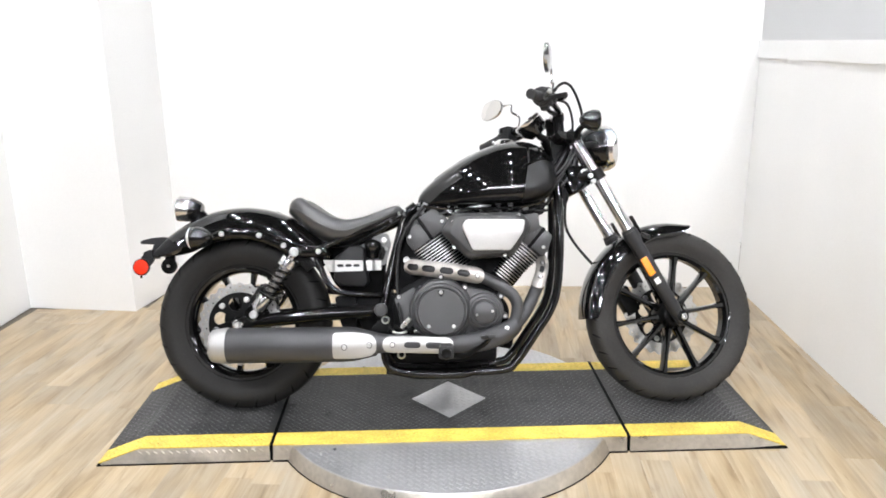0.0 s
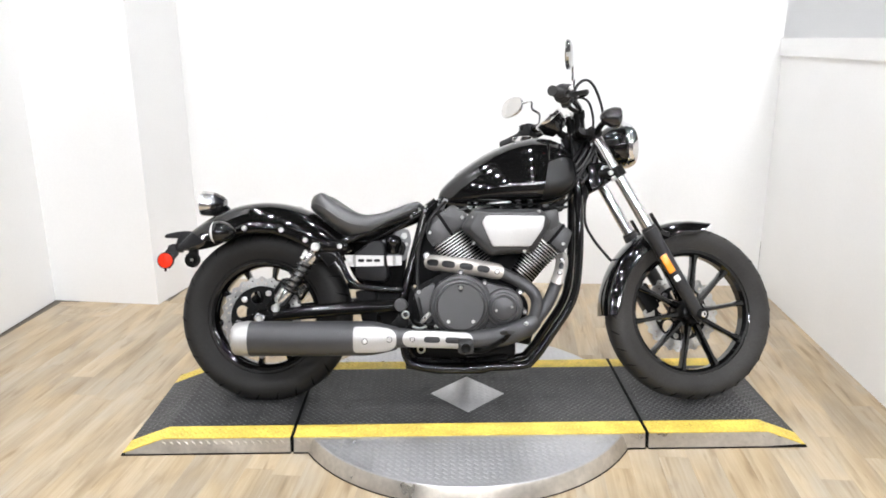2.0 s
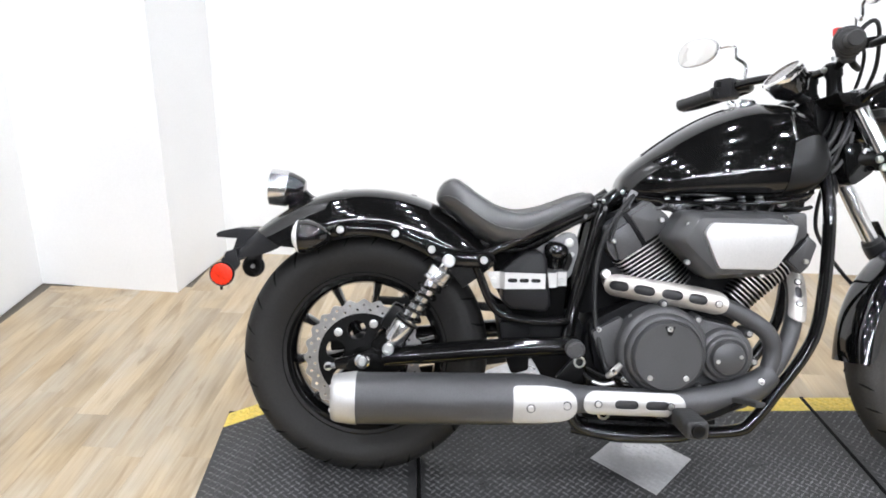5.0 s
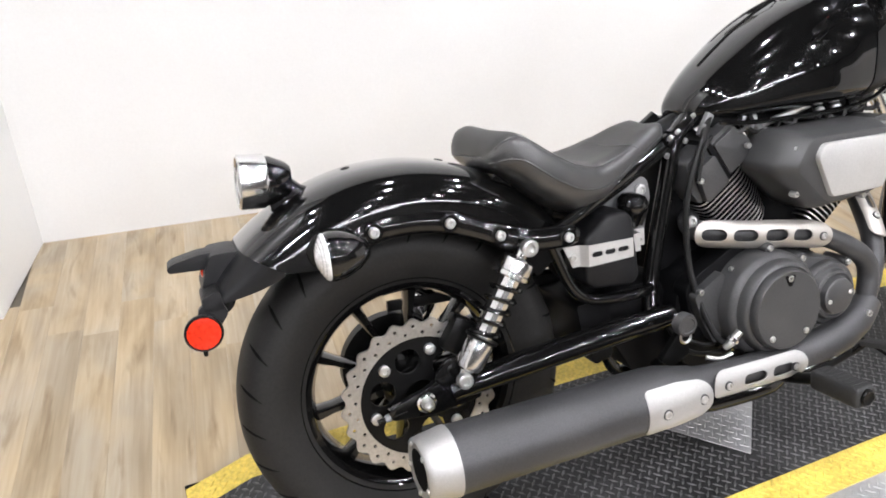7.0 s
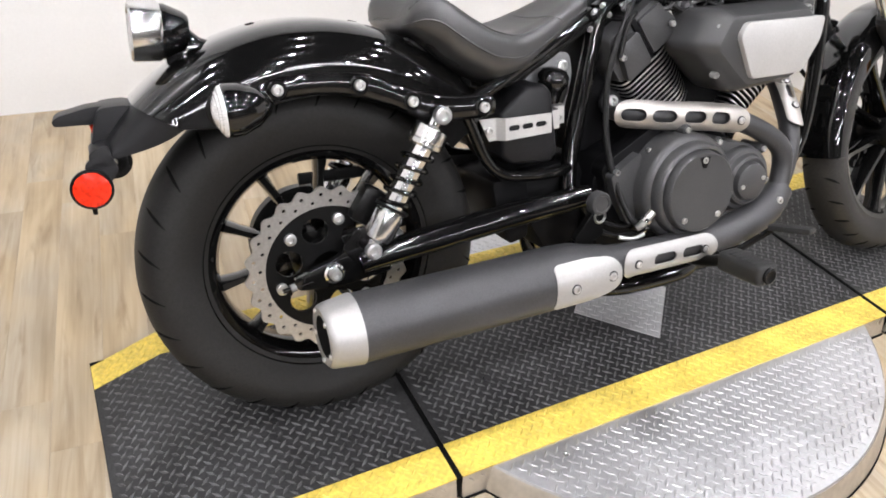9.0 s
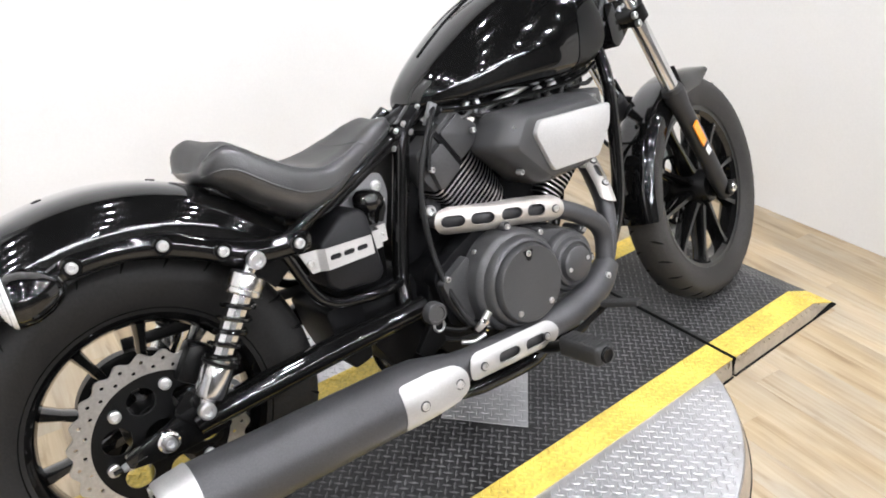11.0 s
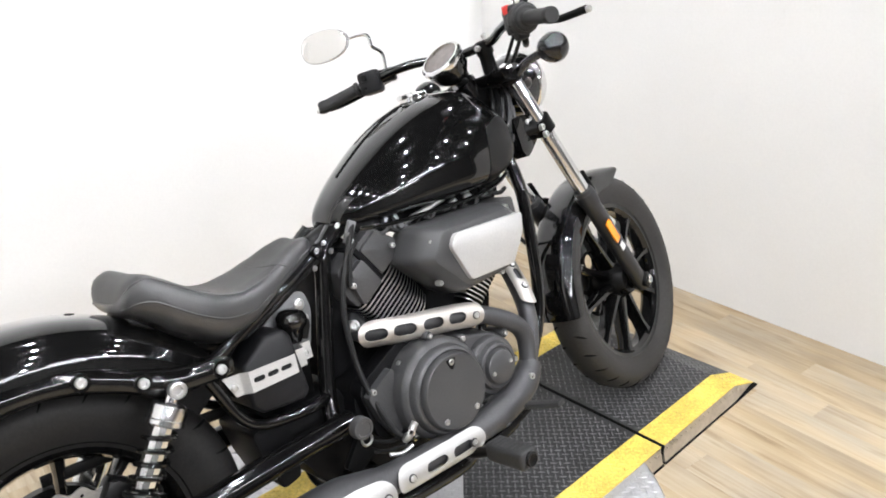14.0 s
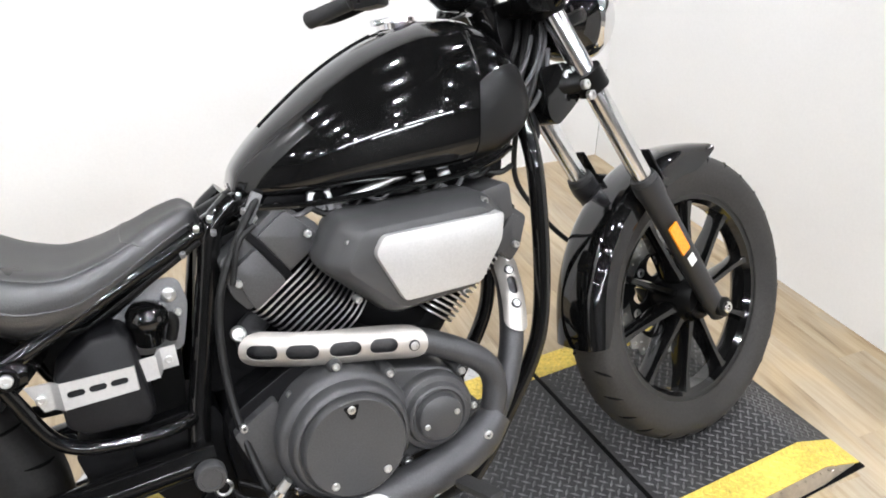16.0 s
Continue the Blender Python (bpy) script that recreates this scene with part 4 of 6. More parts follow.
# seams of the leather panels, across the nose and round the raised back
nose = [seat_point(-0.245 - 0.035 * math.sin(math.pi * k / 24), math.pi * k / 24, 0.0004) for k in range(1, 24)]
part("seam", tube(nose, 0.0013, 6, 1, smooth=False), LEATHER, seat, "sewn seam across the nose")
for side in (0, 1):
    ridge = [seat_point(x, math.pi * side + (1 - 2 * side) * radians(38), 0.0003) for x in np.linspace(-0.565, -0.26, 28)]
    part("seam", tube(ridge, 0.0013, 6, 1, smooth=False), LEATHER, seat, "sewn seam along the side")
part("seat_base", slab([(-0.555, 0.696), (-0.53, 0.676), (-0.45, 0.612), (-0.40, 0.592), (-0.35, 0.595), (-0.27, 0.638), (-0.17, 0.69), (-0.17, 0.68), (-0.28, 0.62), (-0.36, 0.584), (-0.42, 0.584), (-0.47, 0.6), (-0.54, 0.66), (-0.562, 0.685)], -0.075, 0.075, 0.003), SATIN, seat, "black plastic seat pan")


# ---- fuel tank ----
TX = [-0.105, -0.098, -0.08, -0.045, 0.0, 0.05, 0.10, 0.15, 0.20, 0.25, 0.30, 0.337, 0.369, 0.391, 0.404, 0.408]
TT = [0.756, 0.776, 0.799, 0.831, 0.865, 0.899, 0.927, 0.949, 0.965, 0.973, 0.971, 0.96, 0.936, 0.905, 0.868, 0.845]
TB = [0.742, 0.735, 0.729, 0.724, 0.720, 0.719, 0.719, 0.719, 0.719, 0.721, 0.727, 0.737, 0.755, 0.778, 0.806, 0.825]
TW = [0.036, 0.050, 0.066, 0.086, 0.105, 0.121, 0.133, 0.142, 0.148, 0.151, 0.150, 0.147, 0.140, 0.128, 0.105, 0.07]


def tank_point(x, a, grow=0.0):
    zt, zb, w = (eased(x, TX, q) for q in (TT, TB, TW))
    ca, sa = math.cos(a), math.sin(a)
    zc = zb + 0.25 * (zt - zb)
    y = (w + grow) * math.copysign(abs(ca) ** 0.76, ca)
    if sa >= 0:
        z = zc + (zt - zc + grow) * abs(sa) ** 0.86
    else:
        z = zc - (zc - zb + grow) * abs(sa) ** 0.6
        y *= 1 - 0.1 * abs(sa)
    return Vector((x, y, z))


def tank_body():
    bm = bmesh.new()
    xx = sorted(set(list(np.linspace(TX[0], TX[-1], 96)) + TX))
    skin(bm, [[tank_point(x, 2 * math.pi * k / 80) for k in range(80)] for x in xx])
    return bm


tank = part("fuel_tank", tank_body(), GLOSS, bike, "glossy black teardrop fuel tank", smooth=70)
for side in (-1, 1):
    bm = bmesh.new()
    rings = []
    for i in range(15):
        f = i / 14
        ring = []
        for k in range(16):
            g = k / 15
            a = radians(-42 + (64 + 17 * f) * g)
            x0 = 0.277 + 0.02 * g - 0.006 * math.sin(g * math.pi)
            x = x0 + (0.4 - 0.028 * abs(g - 0.45) - x0) * f
            p = tank_point(x, a, 0.0016)
            ring.append((p.x, p.y * side, p.z))
        rings.append(ring)
    skin(bm, rings, closed=False, caps=False)
    bmesh.ops.solidify(bm, geom=bm.faces[:], thickness=-0.0012)
    part("knee_panel", bm, KNEE, tank, "matt dark grey knee panel", smooth=60)
ridge = [tank_point(x, math.pi / 2, 0.0) for x in np.linspace(-0.04, 0.17, 16)]
part("ridge_trim", tube(ridge, 0.0032, 8, 1, smooth=False), GAP, tank, "thin black trim along the ridge")
cap_at = tank_point(0.222, math.pi / 2)
cap = part("filler_cap", lathe([(-0.006, 0.036), (0.003, 0.036), (0.005, 0.031), (0.01, 0.03), (0.012, 0.026), (0.011, 0.022), (0.014, 0.02), (0.015, 0.0)], cap_at, "z", 36), CHROME, tank, "chrome filler cap")
part("cap_hinge", box(cap_at + Vector((-0.035, 0, 0.006)), (0.02, 0.022, 0.01), 0.003), CHROME, cap)
low = [Vector((x, -0.112 - 0.012 * math.sin((x + 0.1) * 6), float(np.interp(x, TX, TB)) - 0.001)) for x in np.linspace(-0.08, 0.36, 14)]
part("tank_seam", tube(low, 0.005, 8, 1, smooth=False), GLOSS, tank, "folded lower seam of the tank")
low2 = [Vector((p.x, -p.y, p.z)) for p in low]
part("tank_seam", tube(low2, 0.005, 8, 1, smooth=False), GLOSS, tank)


# ---- frame ----
def bar(name, pts, r, mat=None, label="", parent=None, xf=None, n=8, seg=14, flat=1.0):
    return part(name, tube(pts, r, seg, n, flat), mat or FRAME_BLACK, parent or bike, label, xf=xf)


for s in (-1, 1):
    bar("down_tube", [(0.40, 0.05 * s, 0.86), (0.408, 0.075 * s, 0.79), (0.412, 0.1 * s, 0.70), (0.410, 0.105 * s, 0.55), (0.398, 0.105 * s, 0.42), (0.372, 0.105 * s, 0.345), (0.316, 0.105 * s, 0.26), (0.248, 0.105 * s, 0.165), (0.195, 0.105 * s, 0.135), (0.0, 0.105 * s, 0.128), (-0.16, 0.105 * s, 0.132), (-0.215, 0.105 * s, 0.16), (-0.235, 0.105 * s, 0.25)], 0.016, label="glossy black cradle tube")
    bar("seat_tube", [(-0.11, 0.05 * s, 0.735), (-0.148, 0.058 * s, 0.7), (-0.166, 0.06 * s, 0.635), (-0.193, 0.062 * s, 0.53), (-0.222, 0.07 * s, 0.42), (-0.24, 0.09 * s, 0.33)], 0.018, label="glossy black upright frame tube")
    bar("seat_rail", [(-0.04, 0.045 * s, 0.745), (-0.11, 0.05 * s, 0.72), (-0.19, 0.062 * s, 0.688), (-0.29, 0.092 * s, 0.65), (-0.4, 0.116 * s, 0.605), (-0.47, 0.124 * s, 0.575)], 0.0125, label="glossy black seat rail")
    bar("side_loop", [(-0.478, 0.112 * s, 0.565), (-0.461, 0.11 * s, 0.525), (-0.432, 0.11 * s, 0.458), (-0.4, 0.11 * s, 0.428), (-0.35, 0.11 * s, 0.416), (-0.285, 0.106 * s, 0.411), (-0.245, 0.09 * s, 0.409), (-0.225, 0.07 * s, 0.408)], 0.011, label="thin black frame loop")
    bar("swingarm", [(-0.215, 0.125 * s, 0.357), (-0.4, 0.125 * s, 0.347), (-0.55, 0.122 * s, 0.333), (-0.66, 0.12 * s, 0.322), (-0.70, 0.12 * s, 0.313)], [0.023, 0.026, 0.026, 0.025, 0.02], label="glossy black swingarm tube")
    arm = part("axle_plate", slab(rounded([(-0.66, 0.355), (-0.64, 0.29), (-0.74, 0.28), (-0.82, 0.288), (-0.825, 0.31), (-0.74, 0.335), (-0.7, 0.365)], 0.012), 0.112 * s, 0.126 * s, 0.004), FRAME_BLACK, bike, "black axle plate with adjuster")
    bolt(arm, (-0.752, 0.122 * s, 0.309), (0, s, 0), 0.019, 0.012, CHROME, "axle_nut")
    bolt(arm, (-0.752, 0.132 * s, 0.309), (0, s, 0), 0.011, 0.012, STEEL, "axle_end")
    part("adjuster", tube([(-0.79, 0.122 * s, 0.3), (-0.845, 0.122 * s, 0.292)], 0.0045, 8), SATIN, arm)
    bolt(arm, (-0.825, 0.122 * s, 0.295), (-1, 0, -0.15), 0.007, 0.006, BRACKET, "nut")
    part("pivot_cover", lathe([(0.0, 0.023), (0.016, 0.023), (0.02, 0.021), (0.0205, 0.016), (0.0185, 0.015), (0.0185, 0.0)], (-0.232, 0.18 * s, 0.361), Vector((0, s, 0)), 32), ENGINE, bike, "round dark grey pivot cover")
bar("head_tube", [(0.385, 0, 0.985), (0.475, 0, 0.825)], 0.032, label="black steering head", n=2)
bar("backbone", [(0.40, 0, 0.9), (0.2, 0, 0.78), (-0.05, 0, 0.735), (-0.25, 0, 0.66), (-0.42, 0, 0.6)], 0.026, SATIN, "black backbone tube under the tank")
part("gusset_plate", slab(rounded([(0.30, 0.80), (0.43, 0.86), (0.45, 0.79), (0.40, 0.755)], 0.015), -0.045, 0.045, 0.004), SATIN, bike)

# ---- rear shocks ----
for s in (-1, 1):
    top, low = Vector((-0.541, 0.148 * s, 0.568)), Vector((-0.686, 0.148 * s, 0.348))
    d = (low - top).normalized()
    sh = part("rear_shock", lathe([(0.0, 0.011), (0.03, 0.012), (0.2, 0.0115), (0.262, 0.0115)], top, d, 20), CHROME, bike, "chrome rear shock with a black coil spring")
    part("upper_cover", lathe([(0.022, 0.012), (0.024, 0.026), (0.028, 0.032), (0.036, 0.0335), (0.05, 0.0335), (0.0515, 0.032), (0.053, 0.0345), (0.06, 0.0345), (0.063, 0.032), (0.064, 0.012)], top, d, 28), CHROME_TUBE, sh, "polished chrome spring cover")
    part("lower_body", lathe([(0.186, 0.014), (0.188, 0.027), (0.196, 0.0285), (0.232, 0.0275), (0.242, 0.024), (0.247, 0.015), (0.258, 0.012)], top, d, 28), CHROME_TUBE, sh, "polished chrome shock body")
    part("damper_tube", lathe([(0.06, 0.0205), (0.19, 0.0205)], top, d, 12), CHROME_TUBE, sh, smooth=12)
    u, v, w = basis_of(d)
    coil = [top + d * (0.07 + 0.116 * k / 90) + (u * math.cos(2 * math.pi * 5.2 * k / 90) + v * math.sin(2 * math.pi * 5.2 * k / 90)) * 0.0268 for k in range(91)]
    part("spring", tube(coil, 0.0042, 7, 1, smooth=False), GLOSS, sh, "black coil spring")
    part("ring_nut", lathe([(0.18, 0.0165), (0.18, 0.031), (0.185, 0.031), (0.185, 0.0165)], top, d, 24), SATIN, sh)
    bolt(sh, top + Vector((0, 0.012 * s, 0)), (0, s, 0), 0.0155, 0.012, STEEL)
    bolt(sh, low + Vector((0, 0.01 * s, 0)), (0, s, 0), 0.0145, 0.012, STEEL)
    part("shock_mount", lathe([(-0.02, 0.012), (0.012, 0.012)], low, Vector((0, s, 0)), 16), CHROME, sh)
    part("top_eye", lathe([(-0.025, 0.014), (0.012, 0.014)], top, Vector((0, s, 0)), 18), CHROME, sh)
    part("shock_tab", slab(rounded([(-0.735, 0.35), (-0.70, 0.385), (-0.66, 0.375), (-0.65, 0.32), (-0.7, 0.305)], 0.012), 0.118 * s, 0.128 * s, 0.003), FRAME_BLACK, sh)

# ---- engine ----
engine = part("engine", slab(hull([(-0.11, 0.36, 0.085), (0.15, 0.34, 0.075), (0.03, 0.42, 0.07), (0.0, 0.25, 0.075), (-0.14, 0.27, 0.05)]), -0.115, 0.125, 0.015, 3), ENGINE_BLACK, bike, "dark grey air-cooled v-twin engine")
part("side_case", slab(hull([(-0.02, 0.357, 0.1), (0.130, 0.352, 0.072)]), -0.178, -0.108, 0.014, 3), ENGINE, engine, "dark grey side case")
part("side_case", slab(hull([(-0.02, 0.362, 0.1), (0.130, 0.352, 0.068)]), 0.108, 0.165, 0.014, 3), ENGINE, engine)
# Backing slab in black, which sets the shade of the valley beside the clutch.
part("rear_case", slab(hull([(-0.16, 0.4, 0.03), (-0.145, 0.32, 0.03), (-0.06, 0.44, 0.04), (-0.05, 0.3, 0.05)]), -0.142, -0.1, 0.012, 3), ENGINE_BLACK, engine, "black backing for the shaded valley behind the clutch housing")
part("case_panel", slab(rounded([(-0.186, 0.398), (-0.118, 0.437), (-0.112, 0.43), (-0.127, 0.37), (-0.122, 0.3), (-0.14, 0.29), (-0.168, 0.34)], 0.006), -0.164, -0.12, 0.009, 3), ENGINE, engine, "flat dark grey case panel")
cc = (-0.0195, -0.184, 0.357)
clutch = part("clutch_cover", lathe([(-0.01, 0.099), (0.022, 0.098), (0.034, 0.0945), (0.039, 0.0905), (0.04, 0.087), (0.037, 0.0855), (0.037, 0.0835), (0.052, 0.082), (0.0555, 0.079), (0.0565, 0.0)], cc, Vector((0, -1, 0)), 72), ENGINE, engine, "round dark grey clutch cover")
for a in (90, 230, 310):
    bolt(clutch, (cc[0] + 0.0665 * math.cos(radians(a)), cc[1] - 0.056, cc[2] + 0.0665 * math.sin(radians(a))), (0, -1, 0), 0.0065, 0.003)
part("clutch_barrel", lathe([(-0.07, 0.112), (0.004, 0.111), (0.012, 0.108), (0.018, 0.099)], cc, Vector((0, -1, 0)), 64), ENGINE, engine, "dark grey clutch housing")
# The shaded recess round the top bolt, set as a flat black plate.
part("bolt_pocket", slab(rounded([(cc[0] - 0.013, 0.43), (cc[0] + 0.013, 0.43), (cc[0] + 0.004, 0.408), (cc[0] - 0.004, 0.408)], 0.003), cc[1] - 0.0572, cc[1] - 0.05, 0.0), ENGINE_BLACK, clutch)
for x, y, z in ((-0.092, -0.16, 0.437), (-0.17, -0.16, 0.405)):
    bolt(engine, (x, y, z), (0, -1, 0), 0.0062, 0.006)
ac = (0.131, -0.17, 0.35)
alt = part("alternator_cover", lathe([(-0.01, 0.07), (0.022, 0.068), (0.028, 0.064), (0.03, 0.056), (0.04, 0.052), (0.042, 0.047), (0.039, 0.044), (0.039, 0.041), (0.05, 0.038), (0.0525, 0.034), (0.0525, 0.0)], ac, Vector((0, -1, 0)), 56), ENGINE, engine, "round dark grey alternator cover")
for a in (195, 10):
    bolt(alt, (ac[0] + 0.028 * math.cos(radians(a)), ac[1] - 0.052, ac[2] + 0.028 * math.sin(radians(a))), (0, -1, 0), 0.005, 0.003)
for x, z in ((-0.02, 0.474), (0.065, 0.437), (0.19, 0.405), (0.205, 0.335), (0.17, 0.29), (0.075, 0.27)):
    part("case_lug", lathe([(0.0, 0.011), (0.053, 0.011), (0.056, 0.009)], (x, -0.13, z), Vector((0, -1, 0)), 16), ENGINE, engine)
    bolt(engine, (x, -0.186, z), (0, -1, 0), 0.0062, 0.005)
part("sump", box((0.0, 0, 0.195), (0.36, 0.19, 0.07), 0.02), ENGINE_BLACK, engine, "black sump")
part("oil_filter", lathe([(0.0, 0.036), (0.04, 0.036), (0.046, 0.03), (0.046, 0.0)], (0.2, 0.0, 0.24), Vector((1, 0, -0.2)), 28), ENGINE_BLACK, engine)


def finned(foot, lean, count, half, low, high):
    """A finned cylinder with its head, leaning by so many degrees from upright towards the front."""
    a = radians(lean)
    axis, across = Vector((math.sin(a), 0, math.cos(a))), Vector((math.cos(a), 0, -math.sin(a)))
    f = Vector(foot)
    m = Matrix(((across.x, 0, axis.x, f.x), (0, 1, 0, f.y), (across.z, 0, axis.z, f.z), (0, 0, 0, 1)))
    cyl = part("cylinder", lathe([(-0.09, 0.052), (low, 0.052)], (0, 0, 0), "z", 32), ENGINE_BLACK, engine, "black finned cylinder", xf=m)
    for k in range(count):
        z = low - 0.006 - k * 0.0108
        w = half - 0.0012 * k
        d = 0.102 - 0.001 * k
        out = rounded([(-w, -d), (w * 0.35, -d), (w, -d * 0.62), (w, d), (-w, d)], 0.02, 4)
        bm = slab(out, z - 0.0036, z, 0.0, plane="xy")
        for face in bm.faces:
            if abs(face.normal.z) < 0.5:
                face.material_index = 1
        part("fin", bm, [ENGINE_BLACK, STEEL], cyl, smooth=30, xf=m)
    w = half
    head = part("rocker_cover", slab(rounded([(-w, low), (w, low), (w + 0.002, low + 0.03), (w - 0.02, high), (-w + 0.022, high), (-w - 0.002, low + 0.035)], 0.008), -0.1, 0.1, 0.012, 3), ENGINE, engine, "dark grey rocker cover", xf=m, smooth=25)
    part("cover_flank", slab(rounded([(-w + 0.008, low - 0.002), (-0.01, low - 0.002), (-0.008, high - 0.02), (-w + 0.026, high - 0.02)], 0.008), -0.116, -0.085, 0.007, 2), ENGINE, head, xf=m, smooth=25)
    part("cover_flank", slab(rounded([(0.006, low + 0.004), (w - 0.006, low + 0.004), (w - 0.02, high - 0.01), (0.006, high - 0.01)], 0.006), -0.108, -0.085, 0.006, 2), ENGINE, head, xf=m, smooth=25)
    part("cover_band", slab(rounded([(-0.008, low - 0.004), (0.004, low - 0.004), (0.004, high + 0.003), (-0.008, high + 0.003)], 0.002), -0.106, 0.103, 0.002, 2), ENGINE_BLACK, head, xf=m)
    for x, z in ((-w + 0.02, low + 0.05), (w - 0.02, low + 0.03)):
        bolt(head, (x, -0.117, z), (0, -1, 0), 0.0062, 0.005, xf=m)
    return cyl


finned((0.018, 0.0, 0.512), -34, 14, 0.084, 0.122, 0.212)
finned((0.2, 0.0, 0.455), 40, 14, 0.058, 0.16, 0.245)
part("valley_block", slab(rounded([(0.02, 0.45), (0.22, 0.45), (0.25, 0.56), (0.15, 0.66), (0.05, 0.62)], 0.02), -0.05, 0.07, 0.01), ENGINE_BLACK, engine, "black intake castings between the cylinders")

# ---- air cleaner ----
def loft_plate(name, layers, mat, parent, label, smooth=40):
    bm = bmesh.new()
    skin(bm, [[(x, y, z) for x, z in ring] for y, ring in layers])
    return part(name, bm, mat, parent, label, smooth=smooth)


def grown(outline, g):
    c = Vector((sum(p[0] for p in outline) / len(outline), sum(p[1] for p in outline) / len(outline)))
    return [tuple(c + (Vector(p) - c) * (1 + g)) for p in outline]


ac_out = rounded([(-0.022, 0.632), (0.022, 0.70), (0.268, 0.70), (0.302, 0.655), (0.24, 0.545), (0.08, 0.533)], 0.02, 6)
cleaner = loft_plate("air_cleaner", [(-0.06, grown(ac_out, -0.12)), (-0.09, grown(ac_out, -0.02)), (-0.115, ac_out), (-0.17, ac_out), (-0.188, grown(ac_out, -0.03)), (-0.21, grown(ac_out, -0.14)), (-0.218, grown(ac_out, -0.2)), (-0.22, grown(ac_out, -0.26))],
                     MATT_PANEL, bike, "satin dark grey air cleaner with a silver cover plate", smooth=25)
plate = rounded([(0.054, 0.65), (0.07, 0.675), (0.276, 0.672), (0.268, 0.628), (0.224, 0.566), (0.092, 0.566)], 0.01, 4)
loft_plate("cover_plate", [(-0.2, plate), (-0.226, plate), (-0.23, grown(plate, -0.02)), (-0.231, grown(plate, -0.06))], ALU, cleaner, "brushed silver cover plate")
for x, z in ((0.026, 0.668), (0.027, 0.578), (0.255, 0.688), (0.205, 0.549)):
    bolt(cleaner, (x, -0.194, z), (0, -1, 0), 0.0065, 0.012)
part("intake_snout", slab(rounded([(0.27, 0.69), (0.33, 0.70), (0.335, 0.64), (0.285, 0.62)], 0.012), -0.15, -0.05, 0.006), MATT_PANEL, cleaner)

# ---- exhaust ----
def shield(name, path, r, width, slots, mat, parent, label, length=None, face=Vector((0, -1, 0)), rivets=()):
    """A slotted heat shield bent round a pipe that follows path."""
    pts = spline(path, 24) if len(path) > 2 else [Vector(path[0]).lerp(Vector(path[1]), k / 40) for k in range(41)]
    cum = [0.0]
    for a, b in zip(pts, pts[1:]):
        cum.append(cum[-1] + (b - a).length)
    total = cum[-1]

    def at(u):
        u = min(max(u, 0.0), total)
        i = min(int(np.searchsorted(cum, u)), len(pts) - 1)
        i = max(i, 1)
        f = (u - cum[i - 1]) / max(cum[i] - cum[i - 1], 1e-9)
        return pts[i - 1].lerp(pts[i], f), (pts[i] - pts[i - 1]).normalized()

    def place(u, v):
        p, t = at(u)
        n = (face - t * face.dot(t)).normalized()
        b = t.cross(n)
        a = v / r
        return p + (n * math.cos(a) + b * math.sin(a)) * r
    h = width / 2
    outer = lambda u, v: capsule(u, v, h, total - h, h)
    holes = [lambda u, v, s=s: capsule(u, v, s[0], s[1], s[2]) for s in slots]
    bm = cut_sheet((0, total, -h, h), (int(total / 0.0028), 28), outer, holes, place, 0.0025)
    ob = part(name, bm, mat, parent, label, smooth=40)
    for u in rivets:
        p, t = at(u)
        n = (face - t * face.dot(t)).normalized()
        # A flat dark disc stands for the shaded dimple round each rivet.
        bolt(ob, p + n * (r + 0.0012), n, 0.0092, 0.0008, PIPE, "rivet_seat")
        bolt(ob, p + n * (r + 0.001), n, 0.0068, 0.0035, STEEL, "rivet")
    return ob


rear_pipe = [(-0.1, -0.04, 0.53), (-0.125, -0.07, 0.522), (-0.12, -0.1, 0.511), (-0.05, -0.138, 0.502), (0.01, -0.152, 0.495), (0.107, -0.164, 0.477), (0.175, -0.176, 0.449), (0.232, -0.186, 0.408), (0.248, -0.188, 0.36), (0.225, -0.195, 0.295), (0.17, -0.2, 0.265)]
front_pipe = [(0.29, -0.02, 0.565), (0.335, -0.028, 0.55), (0.356, -0.048, 0.515), (0.345, -0.086, 0.472), (0.32, -0.132, 0.425), (0.297, -0.157, 0.38), (0.264, -0.176, 0.33), (0.215, -0.192, 0.285), (0.13, -0.202, 0.258), (0.05, -0.206, 0.248)]
exhaust = part("exhaust", tube(rear_pipe, 0.0215, 20, 8), PIPE, bike, "dark grey two-into-one exhaust with silver shields")
part("header_pipe", tube(front_pipe, 0.022, 20, 8), PIPE, exhaust)
part("collector", tube([(0.245, -0.192, 0.31), (0.2, -0.2, 0.278), (0.12, -0.212, 0.252), (0.02, -0.212, 0.242), (-0.1, -0.218, 0.245), (-0.2, -0.221, 0.248), (-0.28, -0.224, 0.249)], [0.028, 0.036, 0.036, 0.031, 0.029, 0.031, 0.04], 24, 8), PIPE, exhaust)
bolt(exhaust, (0.207, -0.228, 0.297), (0, -1, 0.1), 0.008, 0.004)
bolt(exhaust, (0.1, -0.24, 0.225), (0, -1, 0), 0.006, 0.004)
shield("heat_shield", [(-0.135, -0.097, 0.511), (-0.1, -0.12, 0.508), (-0.05, -0.141, 0.502), (0.01, -0.154, 0.495), (0.068, -0.16, 0.486), (0.107, -0.164, 0.478), (0.134, -0.166, 0.472)], 0.032, 0.072,
       [(0.027, 0.045, 0.013), (0.082, 0.102, 0.013), (0.143, 0.164, 0.013), (0.203, 0.223, 0.013)], ALU_WARM, exhaust, "silver slotted heat shield, tinted by heat", rivets=(0.262,))
